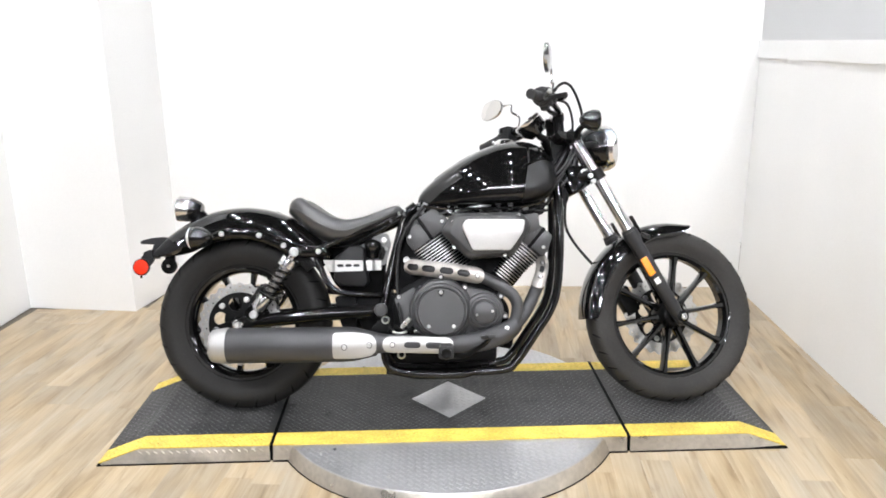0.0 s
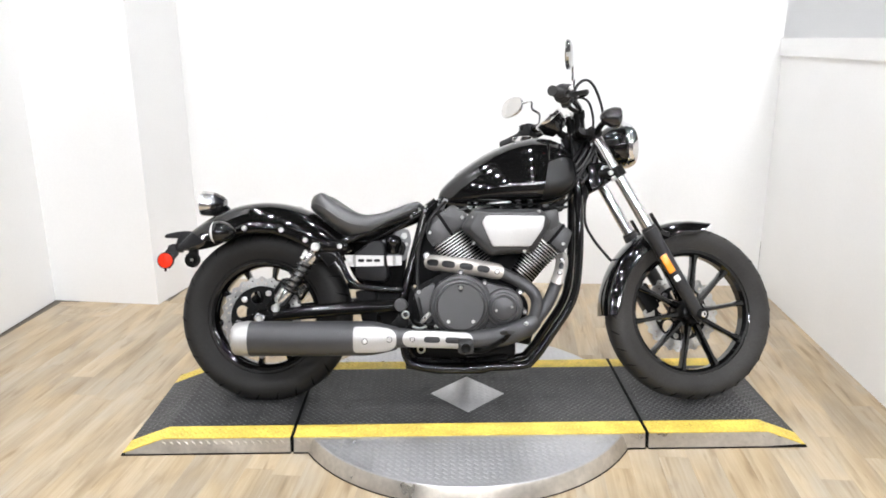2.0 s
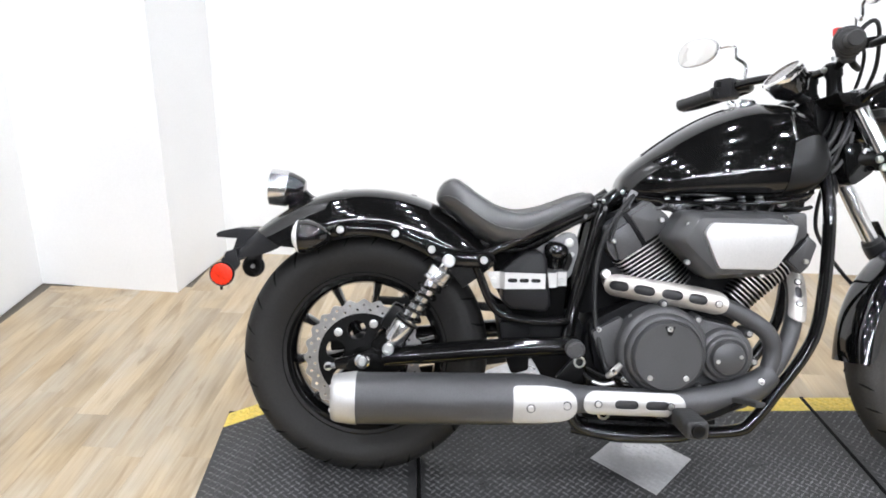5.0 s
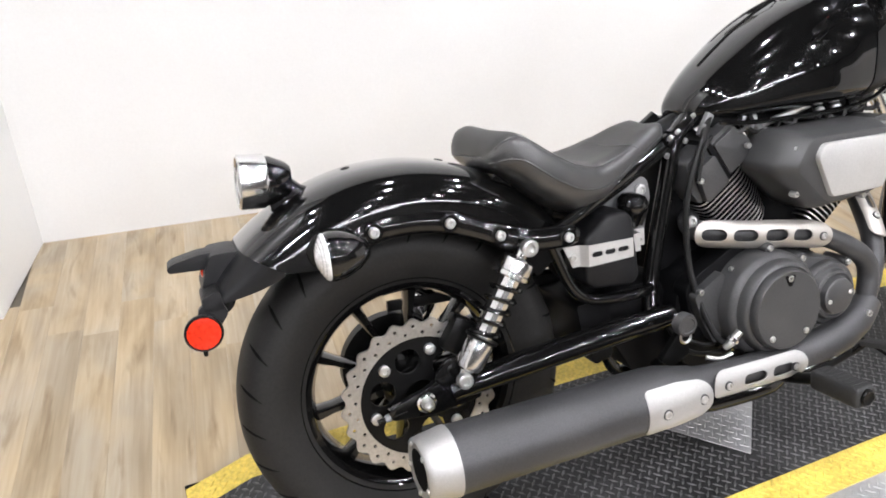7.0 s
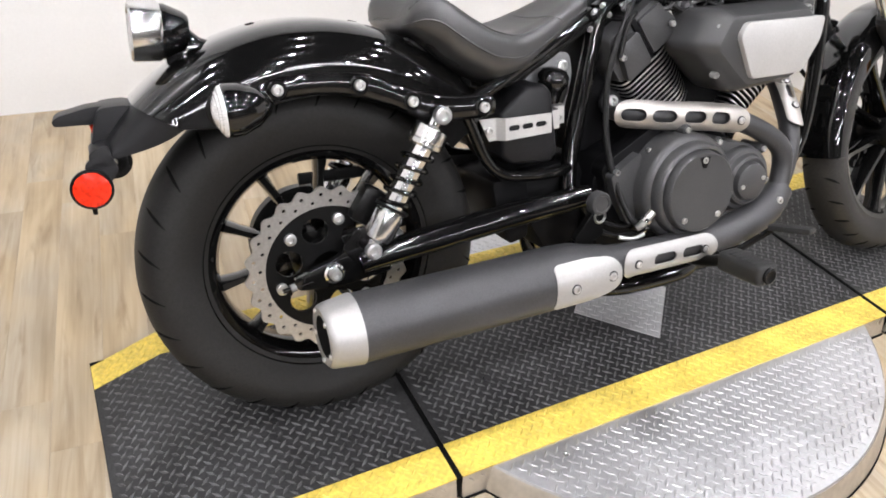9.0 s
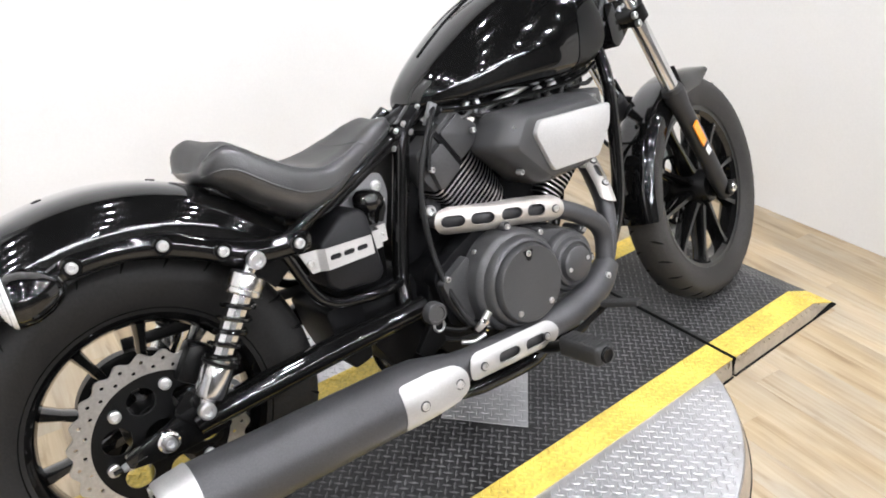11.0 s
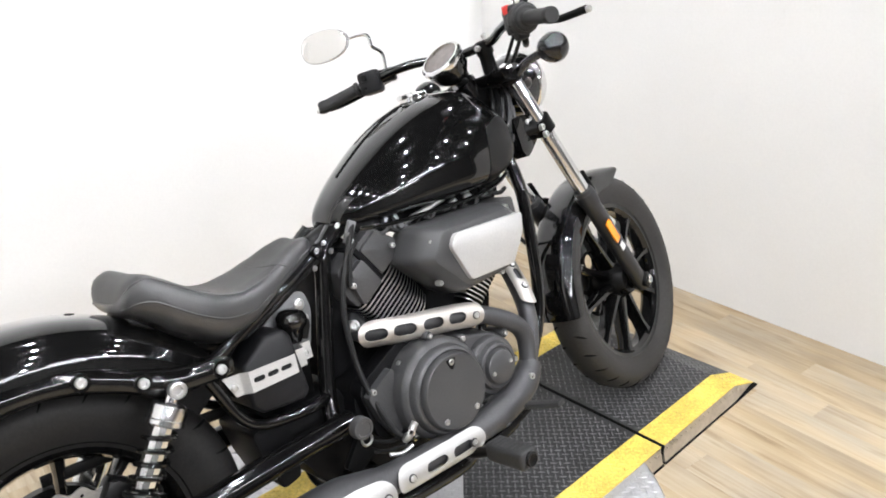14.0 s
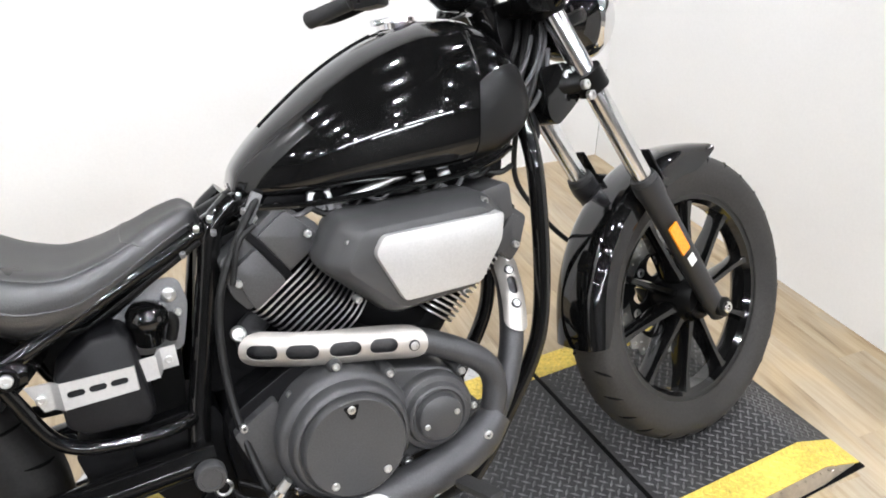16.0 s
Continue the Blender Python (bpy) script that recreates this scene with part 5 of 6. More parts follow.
shield("heat_shield", [(-0.222, -0.224, 0.248), (-0.1, -0.22, 0.244), (0.02, -0.212, 0.239)], 0.037, 0.066,
       [(0.085, 0.118, 0.0115), (0.158, 0.192, 0.0115)], SHIELD, exhaust, "silver slotted heat shield over the collector", rivets=(0.034, 0.206))
shield("heat_shield", [(0.356, -0.04, 0.528), (0.35, -0.07, 0.49), (0.336, -0.105, 0.453), (0.315, -0.142, 0.415)], 0.029, 0.052, [(0.056, 0.076, 0.009)], ALU_WARM, exhaust, "short silver heat shield on the front header", face=Vector((-0.1, -1, 0.35)), rivets=(0.034, 0.105))
A, B = Vector((-0.788, -0.235, 0.247)), Vector((-0.255, -0.224, 0.247))
way = (B - A).normalized()
muffler = part("muffler", lathe([(0.03, 0.058), (0.036, 0.0605), (0.43, 0.0605), (0.47, 0.058), (0.51, 0.048), (0.545, 0.04)], A, way, 56), PIPE, exhaust, "long dark grey muffler")
part("end_cap", lathe([(-0.022, 0.036), (-0.024, 0.05), (-0.02, 0.0545), (-0.012, 0.0565), (0.03, 0.0622), (0.034, 0.0622), (0.034, 0.03)], A, way, 56, loop=True), SHIELD, exhaust, "brushed silver muffler end cap")
part("outlet", lathe([(-0.0225, 0.034), (-0.0225, 0.0365), (0.03, 0.0365), (0.03, 0.0)], A, way, 32), GAP, exhaust, "dark muffler outlet")
for k in range(5):
    u, v, w = basis_of(way)
    a = 2 * math.pi * k / 5 + 0.4
    bolt(exhaust, A - way * 0.024 + (u * math.cos(a) + v * math.sin(a)) * 0.0455, -way, 0.0045, 0.003, STEEL, "rivet")


def muffler_shield():
    n0 = Vector((0, -1, 0))
    b0 = way.cross(n0)
    rad = lambda u: 0.0625 - 0.008 * (max(u - 0.06, 0) / 0.1) ** 2
    place = lambda u, v: A + way * (0.402 + u) + (n0 * math.cos(v / 0.0625) + b0 * math.sin(v / 0.0625)) * rad(min(u, 0.19))
    h = 0.05

    def outer(u, v):
        taper = h - max(0.0, u - 0.07) * 0.12
        c = 0.012 if u < 0.07 else 0.034
        q = Vector((abs(u - 0.072) - 0.074 + c, abs(v) - taper + c, 0))
        return math.hypot(max(q.x, 0), max(q.y, 0)) + min(max(q.x, q.y), 0) - c
    bm = cut_sheet((-0.005, 0.19, -h - 0.004, h + 0.004), (50, 40), outer, [], place, 0.003)
    ob = part("heat_shield", bm, SHIELD, exhaust, "silver shield at the muffler's front")
    for u, v in ((0.038, 0.004), (0.122, -0.002)):
        p = place(u, v)
        # The rivet's shaded dimple, again drawn as a flat dark disc.
        bolt(ob, p, (0, -1, 0), 0.0105, 0.0008, PIPE, "rivet_seat")
        bolt(ob, p, (0, -1, 0), 0.0078, 0.0035, STEEL, "rivet")


muffler_shield()
part("hanger", slab(rounded([(-0.275, 0.285), (-0.228, 0.34), (-0.208, 0.338), (-0.205, 0.285), (-0.25, 0.265)], 0.008), -0.17, -0.155, 0.003), SATIN, exhaust, "black exhaust hanger plate")

# ---- side cover, strap and small gear on the right ----
box_out = rounded([(-0.406, 0.545), (-0.35, 0.588), (-0.31, 0.59), (-0.296, 0.576), (-0.283, 0.455), (-0.297, 0.438), (-0.386, 0.446), (-0.405, 0.464)], 0.006, 3)
cover = loft_plate("side_cover", [(-0.02, box_out), (-0.112, box_out), (-0.12, grown(box_out, -0.04)), (-0.123, grown(box_out, -0.1))], PLASTIC, bike, "dark grey plastic side cover held by a silver strap")
part("side_cover_left", slab(box_out, 0.03, 0.105, 0.008), PLASTIC, bike)


def strap():
    prof = [(-0.445, -0.112), (-0.412, -0.113), (-0.4, -0.1285), (-0.3, -0.1275), (-0.294, -0.108), (-0.268, -0.105), (-0.262, -0.077), (-0.236, -0.075)]

    def place(u, v):
        x = -0.445 + u
        y = float(np.interp(x, [p[0] for p in prof], [p[1] for p in prof]))
        return Vector((x, y, 0.517 + v * (1 - 0.9 * u)))
    outer = lambda u, v: max(0.009 - 0.42 * v - u, u - 0.207, abs(v) - 0.0215)
    holes = [lambda u, v, c=c: capsule(u, v - 0.001, c - 0.0065, c + 0.0065, 0.0056) for c in (0.064, 0.093, 0.122)]
    bm = cut_sheet((0, 0.207, -0.0215, 0.0215), (110, 26), outer, holes, place, 0.0025)
    ob = part("strap", bm, ALU, cover, "silver strap with three slots")
    bolt(ob, (-0.427, -0.116, 0.516), (0, -1, 0), 0.0075, 0.004)
    bolt(ob, (-0.251, -0.077, 0.513), (0, -1, 0), 0.0065, 0.004)


strap()
coil = part("ignition_bracket", slab(rounded([(-0.34, 0.575), (-0.24, 0.637), (-0.212, 0.632), (-0.204, 0.59), (-0.225, 0.515), (-0.29, 0.52)], 0.014), -0.052, -0.046, 0.002), BRACKET, bike, "grey bracket plate with a black coil")
bolt(coil, (-0.23, -0.053, 0.609), (0, -1, 0), 0.0115, 0.006, STEEL)
bolt(coil, (-0.222, -0.053, 0.578), (0, -1, 0), 0.006, 0.005, STEEL)
part("coil", lathe([(-0.04, 0.012), (-0.036, 0.022), (-0.01, 0.025), (0.0, 0.031), (0.014, 0.031), (0.024, 0.024), (0.028, 0.012), (0.029, 0.0)], (-0.268, -0.078, 0.583), Vector((0.1, -0.25, 1)), 28), GLOSS, coil, "shiny black ignition coil")
part("coil_lead", tube([(-0.248, -0.072, 0.588), (-0.232, -0.066, 0.57), (-0.24, -0.06, 0.54)], 0.009, 10), HOSE, coil)
part("battery_box", slab(rounded([(-0.43, 0.585), (-0.3, 0.63), (-0.26, 0.62), (-0.22, 0.6), (-0.24, 0.4), (-0.34, 0.39), (-0.4, 0.45)], 0.02), -0.042, 0.042, 0.01), GAP, bike, "black battery box behind the side cover")

# ---- pegs, pedal and side stand ----
for s in (-1, 1):
    peg = part("footpeg", box((-0.003, 0.352 * s, 0.235), (0.05, 0.11, 0.041), 0.012, seg=3), GRIP, bike, "ribbed black rubber footpeg")
    for k in range(7):
        part("peg_rib", box((-0.003, (0.312 + 0.0125 * k) * s, 0.2535), (0.034, 0.0055, 0.006), 0.002), GRIP, peg)
    part("peg_end", lathe([(0.0, 0.0165), (0.006, 0.0165), (0.008, 0.013), (0.006, 0.01), (0.006, 0.0)], (-0.003, 0.404 * s, 0.235), Vector((0, s, 0)), 20), SATIN, peg)
    part("peg_arm", tube([(-0.003, 0.11 * s, 0.195), (-0.003, 0.2 * s, 0.2), (-0.003, 0.26 * s, 0.215), (-0.003, 0.31 * s, 0.236)], [0.016, 0.013, 0.012, 0.013], 10), SATIN, peg)
pedal = part("brake_pedal", tube([(-0.01, -0.215, 0.2), (0.06, -0.235, 0.205), (0.125, -0.265, 0.245), (0.144, -0.282, 0.268)], 0.008, 10, flat=0.6), SATIN, bike, "black brake pedal")
part("pedal_pad", box((0.136, -0.327, 0.277), (0.028, 0.09, 0.013), 0.006, (-8, 0, 13)), GRIP, pedal)
stand = part("side_stand", tube([(-0.05, 0.12, 0.16), (-0.02, 0.19, 0.13), (0.02, 0.3, 0.11)], 0.011, 10), FRAME_BLACK, bike, "black side stand")
part("stand_foot", box((0.03, 0.305, 0.108), (0.06, 0.04, 0.008), 0.003, (20, 0, 0)), FRAME_BLACK, stand)
part("bottom_rail", tube([(-0.2, -0.085, 0.15), (0.0, -0.09, 0.145), (0.15, -0.09, 0.16)], 0.014, 8), SATIN, bike)
bar("stand_bracket", [(-0.22, -0.1, 0.135), (-0.1, -0.11, 0.125), (0.05, -0.11, 0.125), (0.12, -0.1, 0.14)], [0.012, 0.022, 0.022, 0.012], FRAME_BLACK, "black bracket under the engine")
part("stand_plate", slab(rounded([(-0.2, 0.2), (-0.05, 0.2), (0.02, 0.15), (-0.02, 0.105), (-0.17, 0.115)], 0.015), -0.09, -0.075, 0.004), GAP, bike, "black mounting plate below the exhaust")
part("spring_ring", lathe([(-0.003, 0.012), (0.0, 0.015), (0.003, 0.012), (0.0, 0.009)], (-0.16, -0.2, 0.205), Vector((0, -1, 0)), 20, loop=True), STEEL, bike)
part("spring_ring", lathe([(-0.003, 0.012), (0.0, 0.015), (0.003, 0.012), (0.0, 0.009)], (-0.217, -0.173, 0.325), Vector((0, -1, 0)), 20, loop=True), STEEL, bike)
bolt(bike, (-0.144, -0.097, 0.534), (0, -1, 0.2), 0.0125, 0.012, STEEL)
part("pivot_block", slab(rounded([(-0.34, 0.41), (-0.2, 0.42), (-0.16, 0.3), (-0.2, 0.2), (-0.27, 0.22), (-0.34, 0.34)], 0.02), -0.07, 0.07, 0.008), ENGINE_BLACK, bike, "black casting round the swingarm pivot")
part("swingarm_cross", slab(rounded([(-0.41, 0.405), (-0.33, 0.41), (-0.33, 0.28), (-0.375, 0.27), (-0.395, 0.33)], 0.012), -0.085, 0.085, 0.008), ENGINE_BLACK, bike, "black cross member of the swingarm")
part("rear_filler", slab(rounded([(-0.17, 0.67), (-0.06, 0.7), (0.0, 0.55), (-0.04, 0.45), (-0.2, 0.42), (-0.205, 0.5)], 0.02), -0.045, 0.045, 0.008), ENGINE_BLACK, engine, "black castings behind the rear cylinder")
fit = part("cable_fitting", tube([(-0.158, -0.214, 0.302), (-0.148, -0.22, 0.312), (-0.128, -0.224, 0.334)], [0.006, 0.0085, 0.0075], 10, 4), STEEL, bike, "bright cable fitting")
part("fitting_ring", lathe([(-0.004, 0.0085), (-0.004, 0.0115), (0.004, 0.0115), (0.004, 0.0085)], (-0.143, -0.222, 0.318), Vector((0.6, -0.1, 0.7)), 14, loop=True), CHROME, fit)
part("fitting_pin", tube([(-0.19, -0.2, 0.285), (-0.165, -0.21, 0.28), (-0.14, -0.215, 0.287)], 0.0045, 8, 4), STEEL, fit)


# ---- fork ----
AXIS = Vector((0.494, 0, -0.869)).normalized()
for s in (-1, 1):
    top = Vector((0.447, 0.088 * s, 0.985))
    leg = part("fork_leg", lathe([(0.0, 0.0), (0.0, 0.018), (0.004, 0.0205), (0.47, 0.0205)], top, AXIS, 28), CHROME_TUBE, bike, "chrome fork tube with a black slider", xf=STEER)
    t0, t1 = 0.425, 0.79
    part("slider", lathe([(t0 - 0.006, 0.0215), (t0 - 0.004, 0.029), (t0 + 0.02, 0.0295), (t0 + 0.045, 0.0255), (t1 - 0.08, 0.023), (t1 - 0.02, 0.0225), (t1 + 0.012, 0.019), (t1 + 0.014, 0.0)], top, AXIS, 28), SLIDER, leg, "satin black fork slider", xf=STEER)
    part("dust_seal", lathe([(t0 - 0.016, 0.021), (t0 - 0.016, 0.026), (t0 - 0.005, 0.028), (t0 - 0.005, 0.021)], top, AXIS, 24, loop=True), GRIP, leg, xf=STEER)
    g = top + AXIS * (t0 - 0.015) + Vector((0.03, 0.0, 0.018))
    part("tube_guard", box(g, (0.006, 0.026, 0.075), 0.003, (0, math.degrees(math.atan2(-AXIS.x, -AXIS.z)), 0)), SATIN, leg, "short black tube guard", xf=STEER)
    part("clamp_ring", lathe([(0.160, 0.0205), (0.160, 0.031), (0.2, 0.031), (0.2, 0.0205)], top, AXIS, 28, loop=True), SATIN, leg, xf=STEER)
    part("clamp_ring", lathe([(0.004, 0.0205), (0.004, 0.031), (0.034, 0.031), (0.034, 0.0205)], top, AXIS, 28, loop=True), SATIN, leg, xf=STEER)
    part("top_nut", lathe([(-0.012, 0.0), (-0.012, 0.012), (0.0, 0.016), (0.002, 0.016)], top, AXIS, 6), CHROME, leg, xf=STEER)
    bolt(leg, (0.507, 0.107 * s, 0.822), (0.0, s, 0), 0.009, 0.006, STEEL, xf=STEER)
    bolt(leg, (0.518, 0.107 * s, 0.802), (0.0, s, 0), 0.009, 0.006, STEEL, xf=STEER)
    bolt(leg, (0.836, 0.112 * s, 0.309), (0, s, 0), 0.0125, 0.01, CHROME, "axle_cap", xf=STEER)
    part("axle_lug", lathe([(0.06, 0.022), (0.112, 0.022), (0.114, 0.019), (0.114, 0.0)], (0.836, 0, 0.309), Vector((0, s, 0)), 24), SATIN, leg, xf=STEER)
    rf = top + AXIS * 0.555
    ang = math.degrees(math.atan2(-AXIS.x, -AXIS.z))
    part("fork_reflector", box((rf.x - 0.013, 0.114 * s, rf.z - 0.012), (0.028, 0.006, 0.072), 0.003, (0, ang, 0)), AMBER, leg, "amber side reflector", xf=STEER)
    if s < 0:
        part("sticker", box((rf.x + 0.022, 0.1125 * s, rf.z - 0.064), (0.02, 0.002, 0.022), 0.0, (0, ang, 0)), STICKER, leg, "small white sticker", xf=STEER)
part("lower_clamp", slab(rounded([(0.43, 0.862), (0.49, 0.868), (0.52, 0.84), (0.52, 0.80), (0.485, 0.775), (0.455, 0.757), (0.437, 0.775)], 0.012), -0.08, 0.08, 0.008), FRAME_BLACK, bike, "black lower fork clamp", xf=STEER)
part("upper_clamp", slab(rounded([(0.385, 0.983), (0.46, 0.983), (0.48, 0.967), (0.47, 0.95), (0.4, 0.957)], 0.01), -0.112, 0.112, 0.008), SATIN, bike, "black upper fork clamp", xf=STEER)
for s in (-1, 1):
    part("clamp_arm", tube([(0.465, 0.05 * s, 0.822), (0.5, 0.075 * s, 0.828), (0.525, 0.088 * s, 0.826)], [0.024, 0.021, 0.019], 12, 4), SATIN, bike, xf=STEER)
    bolt(bike, (0.492, 0.08 * s, 0.842), (0.0, s, 0), 0.0105, 0.006, STEEL, xf=STEER)
part("front_axle", lathe([(-0.1, 0.01), (0.1, 0.01)], (0.836, 0, 0.309), "y", 16), STEEL, bike, xf=STEER)

part("head_cover", slab(rounded([(0.385, 0.975), (0.45, 0.968), (0.49, 0.9), (0.505, 0.83), (0.49, 0.79), (0.45, 0.785), (0.42, 0.83), (0.395, 0.89)], 0.02), -0.03, 0.03, 0.012, 3), SATIN, bike, "black housing round the steering head", xf=STEER)
part("wiring_boot", tube([(0.44, -0.045, 0.79), (0.437, -0.055, 0.755), (0.43, -0.055, 0.725)], [0.013, 0.017, 0.008], 12, 4), PLASTIC, bike, "black wiring boot")
# ---- headlight ----
HC, HW = Vector((0.535, 0, 0.945)), Vector((1, 0, 0.12)).normalized()
lamp = part("headlight", lathe([(-0.045, 0.0), (-0.04, 0.03), (-0.02, 0.058), (0.01, 0.076), (0.045, 0.083), (0.06, 0.083)], HC, HW, 48), GLOSS, bike, "round headlight in a glossy black shell", xf=STEER)
part("rim", lathe([(0.055, 0.084), (0.062, 0.089), (0.082, 0.0885), (0.094, 0.083), (0.094, 0.079), (0.075, 0.079)], HC, HW, 48, loop=True), CHROME, lamp, "chrome headlight rim", xf=STEER)
part("lens", lathe([(0.08, 0.08), (0.09, 0.078), (0.1, 0.05), (0.104, 0.0)], HC, HW, 48), LENS, lamp, "clear headlight lens", xf=STEER)
for s in (-1, 1):
    part("lamp_bracket", tube([(0.47, 0.1 * s, 0.93), (0.52, 0.095 * s, 0.94), (0.55, 0.08 * s, 0.945)], 0.012, 8, flat=0.5), SATIN, lamp, xf=STEER)

# ---- handlebar, controls and mirrors ----
BARS = STEER @ Matrix.Translation((0.004, -0.026, 0.012))
half_bar = [(0.215, 0.375, 1.022), (0.278, 0.265, 1.042), (0.315, 0.205, 1.055), (0.36, 0.14, 1.057), (0.395, 0.075, 1.043), (0.402, 0.03, 1.04)]
right_bar = [(0.402, -0.03, 1.04), (0.392, -0.08, 1.043), (0.36, -0.13, 1.052), (0.32, -0.185, 1.054), (0.29, -0.231, 1.045), (0.203, -0.362, 1.013)]
full = [Vector(p) for p in half_bar + right_bar]
hb = part("handlebar", tube(full, 0.0115, 14, 8), FRAME_BLACK, bike, "black handlebar with rubber grips", xf=BARS)
for s in (-1, 1):
    a, b = (Vector((0.212, 0.381, 1.021)), Vector((0.278, 0.268, 1.042))) if s > 0 else (Vector((0.2, -0.366, 1.012)), Vector((0.277, -0.251, 1.042)))
    d = (b - a).normalized()
    grip = part("grip", lathe([(0.0, 0.0), (0.0, 0.015), (0.003, 0.0172), (0.018, 0.0172), (0.02, 0.0158), (0.108, 0.0158), (0.112, 0.0195), (0.118, 0.0195), (0.12, 0.012)], a, d, 24), GRIP, hb, "black rubber grip", xf=BARS)
    c = a.lerp(b, 1.0) + d * 0.022
    sw = part("switch_housing", box(c if s > 0 else c + d * 0.008, (0.058, 0.054, 0.06) if s > 0 else (0.05, 0.05, 0.062), 0.012, (0, 0, math.degrees(math.atan2(d.y, d.x)))), PLASTIC, hb, "black switch housing", xf=BARS)
    if s < 0:
        part("throttle_drum", lathe([(0.112, 0.0165), (0.113, 0.025), (0.116, 0.028), (0.122, 0.0285), (0.124, 0.027), (0.127, 0.033), (0.145, 0.034), (0.149, 0.031), (0.165, 0.029)], a, d, 32), GRIP, sw, xf=BARS)
        part("cable_housing", box(c + d * 0.006 + Vector((0.0, 0.0, -0.032)), (0.03, 0.032, 0.03), 0.01, (0, 0, math.degrees(math.atan2(d.y, d.x)))), GRIP, sw, xf=BARS)
        part("cable_elbow", tube([tuple(c + Vector((0.0, 0, -0.02))), tuple(c + Vector((0.02, 0.01, -0.045))), tuple(c + Vector((0.05, 0.03, -0.05)))], 0.008, 10), SATIN, sw, xf=BARS)
    part("switch", box(c + (Vector((-0.029, -0.004, 0.012)) if s > 0 else d * 0.01 + Vector((-0.024, 0.004, 0.022))), (0.012, 0.016, 0.018), 0.002), RED_SWITCH if s < 0 else SATIN, sw, "red stop switch" if s < 0 else "", xf=BARS)
    part("switch", box(c + Vector((-0.028 if s > 0 else -0.033, 0.002 * s, -0.014)), (0.008, 0.016, 0.008), 0.002), SATIN, sw, xf=BARS)
    per = c + d * 0.034
    part("lever_clamp", box(per + Vector((0.018, 0, 0.002)), (0.05, 0.026, 0.036), 0.008, (0, 0, math.degrees(math.atan2(d.y, d.x)))), SATIN, hb, xf=BARS)
    lev = [per + Vector((0.045, 0.004 * s, 0.0)), per + Vector((0.05, 0.05 * s, -0.004)), a + Vector((0.06, -0.03 * s, -0.002)), a + Vector((0.045, 0.052 * s, -0.008 if s < 0 else 0.002))]
    part("lever", tube(lev, [0.009, 0.007, 0.0055, 0.006], 10, 8, flat=1.4), SATIN, hb, "black control lever", xf=BARS)
    part("lever_ball", lathe([(-0.008, 0.0), (-0.005, 0.006), (0, 0.008), (0.005, 0.006), (0.008, 0.0)], a + Vector((0.045, 0.056 * s, -0.009 if s < 0 else 0.002)), "y", 14), STEEL, hb, xf=BARS)
    mirror_at = Vector((0.25 if s > 0 else 0.262, 0.335 if s > 0 else -0.36, 1.172 if s > 0 else 1.135))
    stem = [per + Vector((0.02, 0.0, 0.015)), per + Vector((0.024, 0.0, 0.06)), Vector((mirror_at.x + 0.05, mirror_at.y - 0.115 * s, mirror_at.z - 0.04)), Vector((mirror_at.x + 0.05, mirror_at.y - 0.112 * s, mirror_at.z - 0.014)), mirror_at + Vector((0.046, -0.1 * s, -0.004)), mirror_at + Vector((0.038, -0.078 * s, 0.0)), mirror_at + Vector((0.033, -0.064 * s, 0.0))]
    mir = part("mirror", tube(stem, 0.0048, 10, 6), CHROME, hb, "chrome mirror on a bent stem", xf=BARS)
    nrm = Vector((-0.91, -0.38 * s, 0.1)).normalized()
    u = Vector((0, 1, 0)) - nrm * nrm.y
    u.normalize()
    v = nrm.cross(u)
    bm = bmesh.new()
    rings = []
    for dep, g in ((0.014, 0.35), (0.012, 0.7), (0.006, 0.93), (-0.002, 1.0), (-0.006, 0.985), (-0.006, 0.94)):
        ring = []
        for k in range(40):
            t = 2 * math.pi * k / 40
            ru = 0.071 * math.copysign(abs(math.cos(t)) ** 0.85, math.cos(t))
            rv = 0.042 * math.copysign(abs(math.sin(t)) ** 0.85, math.sin(t)) * (1 + 0.12 * math.cos(t) * s)
            ring.append(mirror_at + (u * ru + v * rv) * g - nrm * dep)
        rings.append(ring)
    skin(bm, rings)
    part("mirror_shell", bm, MIRROR_SHELL, mir, "chrome oval shell", xf=BARS)
    bm = bmesh.new()
    rings = []
    for dep, g in ((-0.0065, 0.945), (-0.0072, 0.93), (-0.0072, 0.5), (-0.0072, 0.02)):
        rings.append([mirror_at + (u * 0.071 * math.copysign(abs(math.cos(t)) ** 0.85, math.cos(t)) + v * 0.042 * math.copysign(abs(math.sin(t)) ** 0.85, math.sin(t)) * (1 + 0.12 * math.cos(t) * s)) * g - nrm * dep
                      for t in (2 * math.pi * k / 40 for k in range(40))])
    skin(bm, rings)
    part("mirror_glass", bm, MIRROR, mir, "mirror glass", xf=BARS)
    part("riser", lathe([(0.0, 0.019), (0.05, 0.018), (0.056, 0.022), (0.082, 0.022), (0.087, 0.017)], (0.405, 0.045 * s, 0.965), Vector((-0.05, 0, 1)), 24), SATIN, hb, "black bar riser", xf=BARS)
    bolt(hb, (0.392, 0.06 * s, 1.06), (-0.3, 0, 1), 0.007, 0.006, STEEL, xf=BARS)
    bolt(hb, (0.375, 0.045 * s, 1.035), (-1, 0, 0.1), 0.007, 0.006, STEEL, xf=BARS)
SC, SW = Vector((0.318, -0.012, 1.03)), Vector((-0.66, -0.02, 0.75)).normalized()
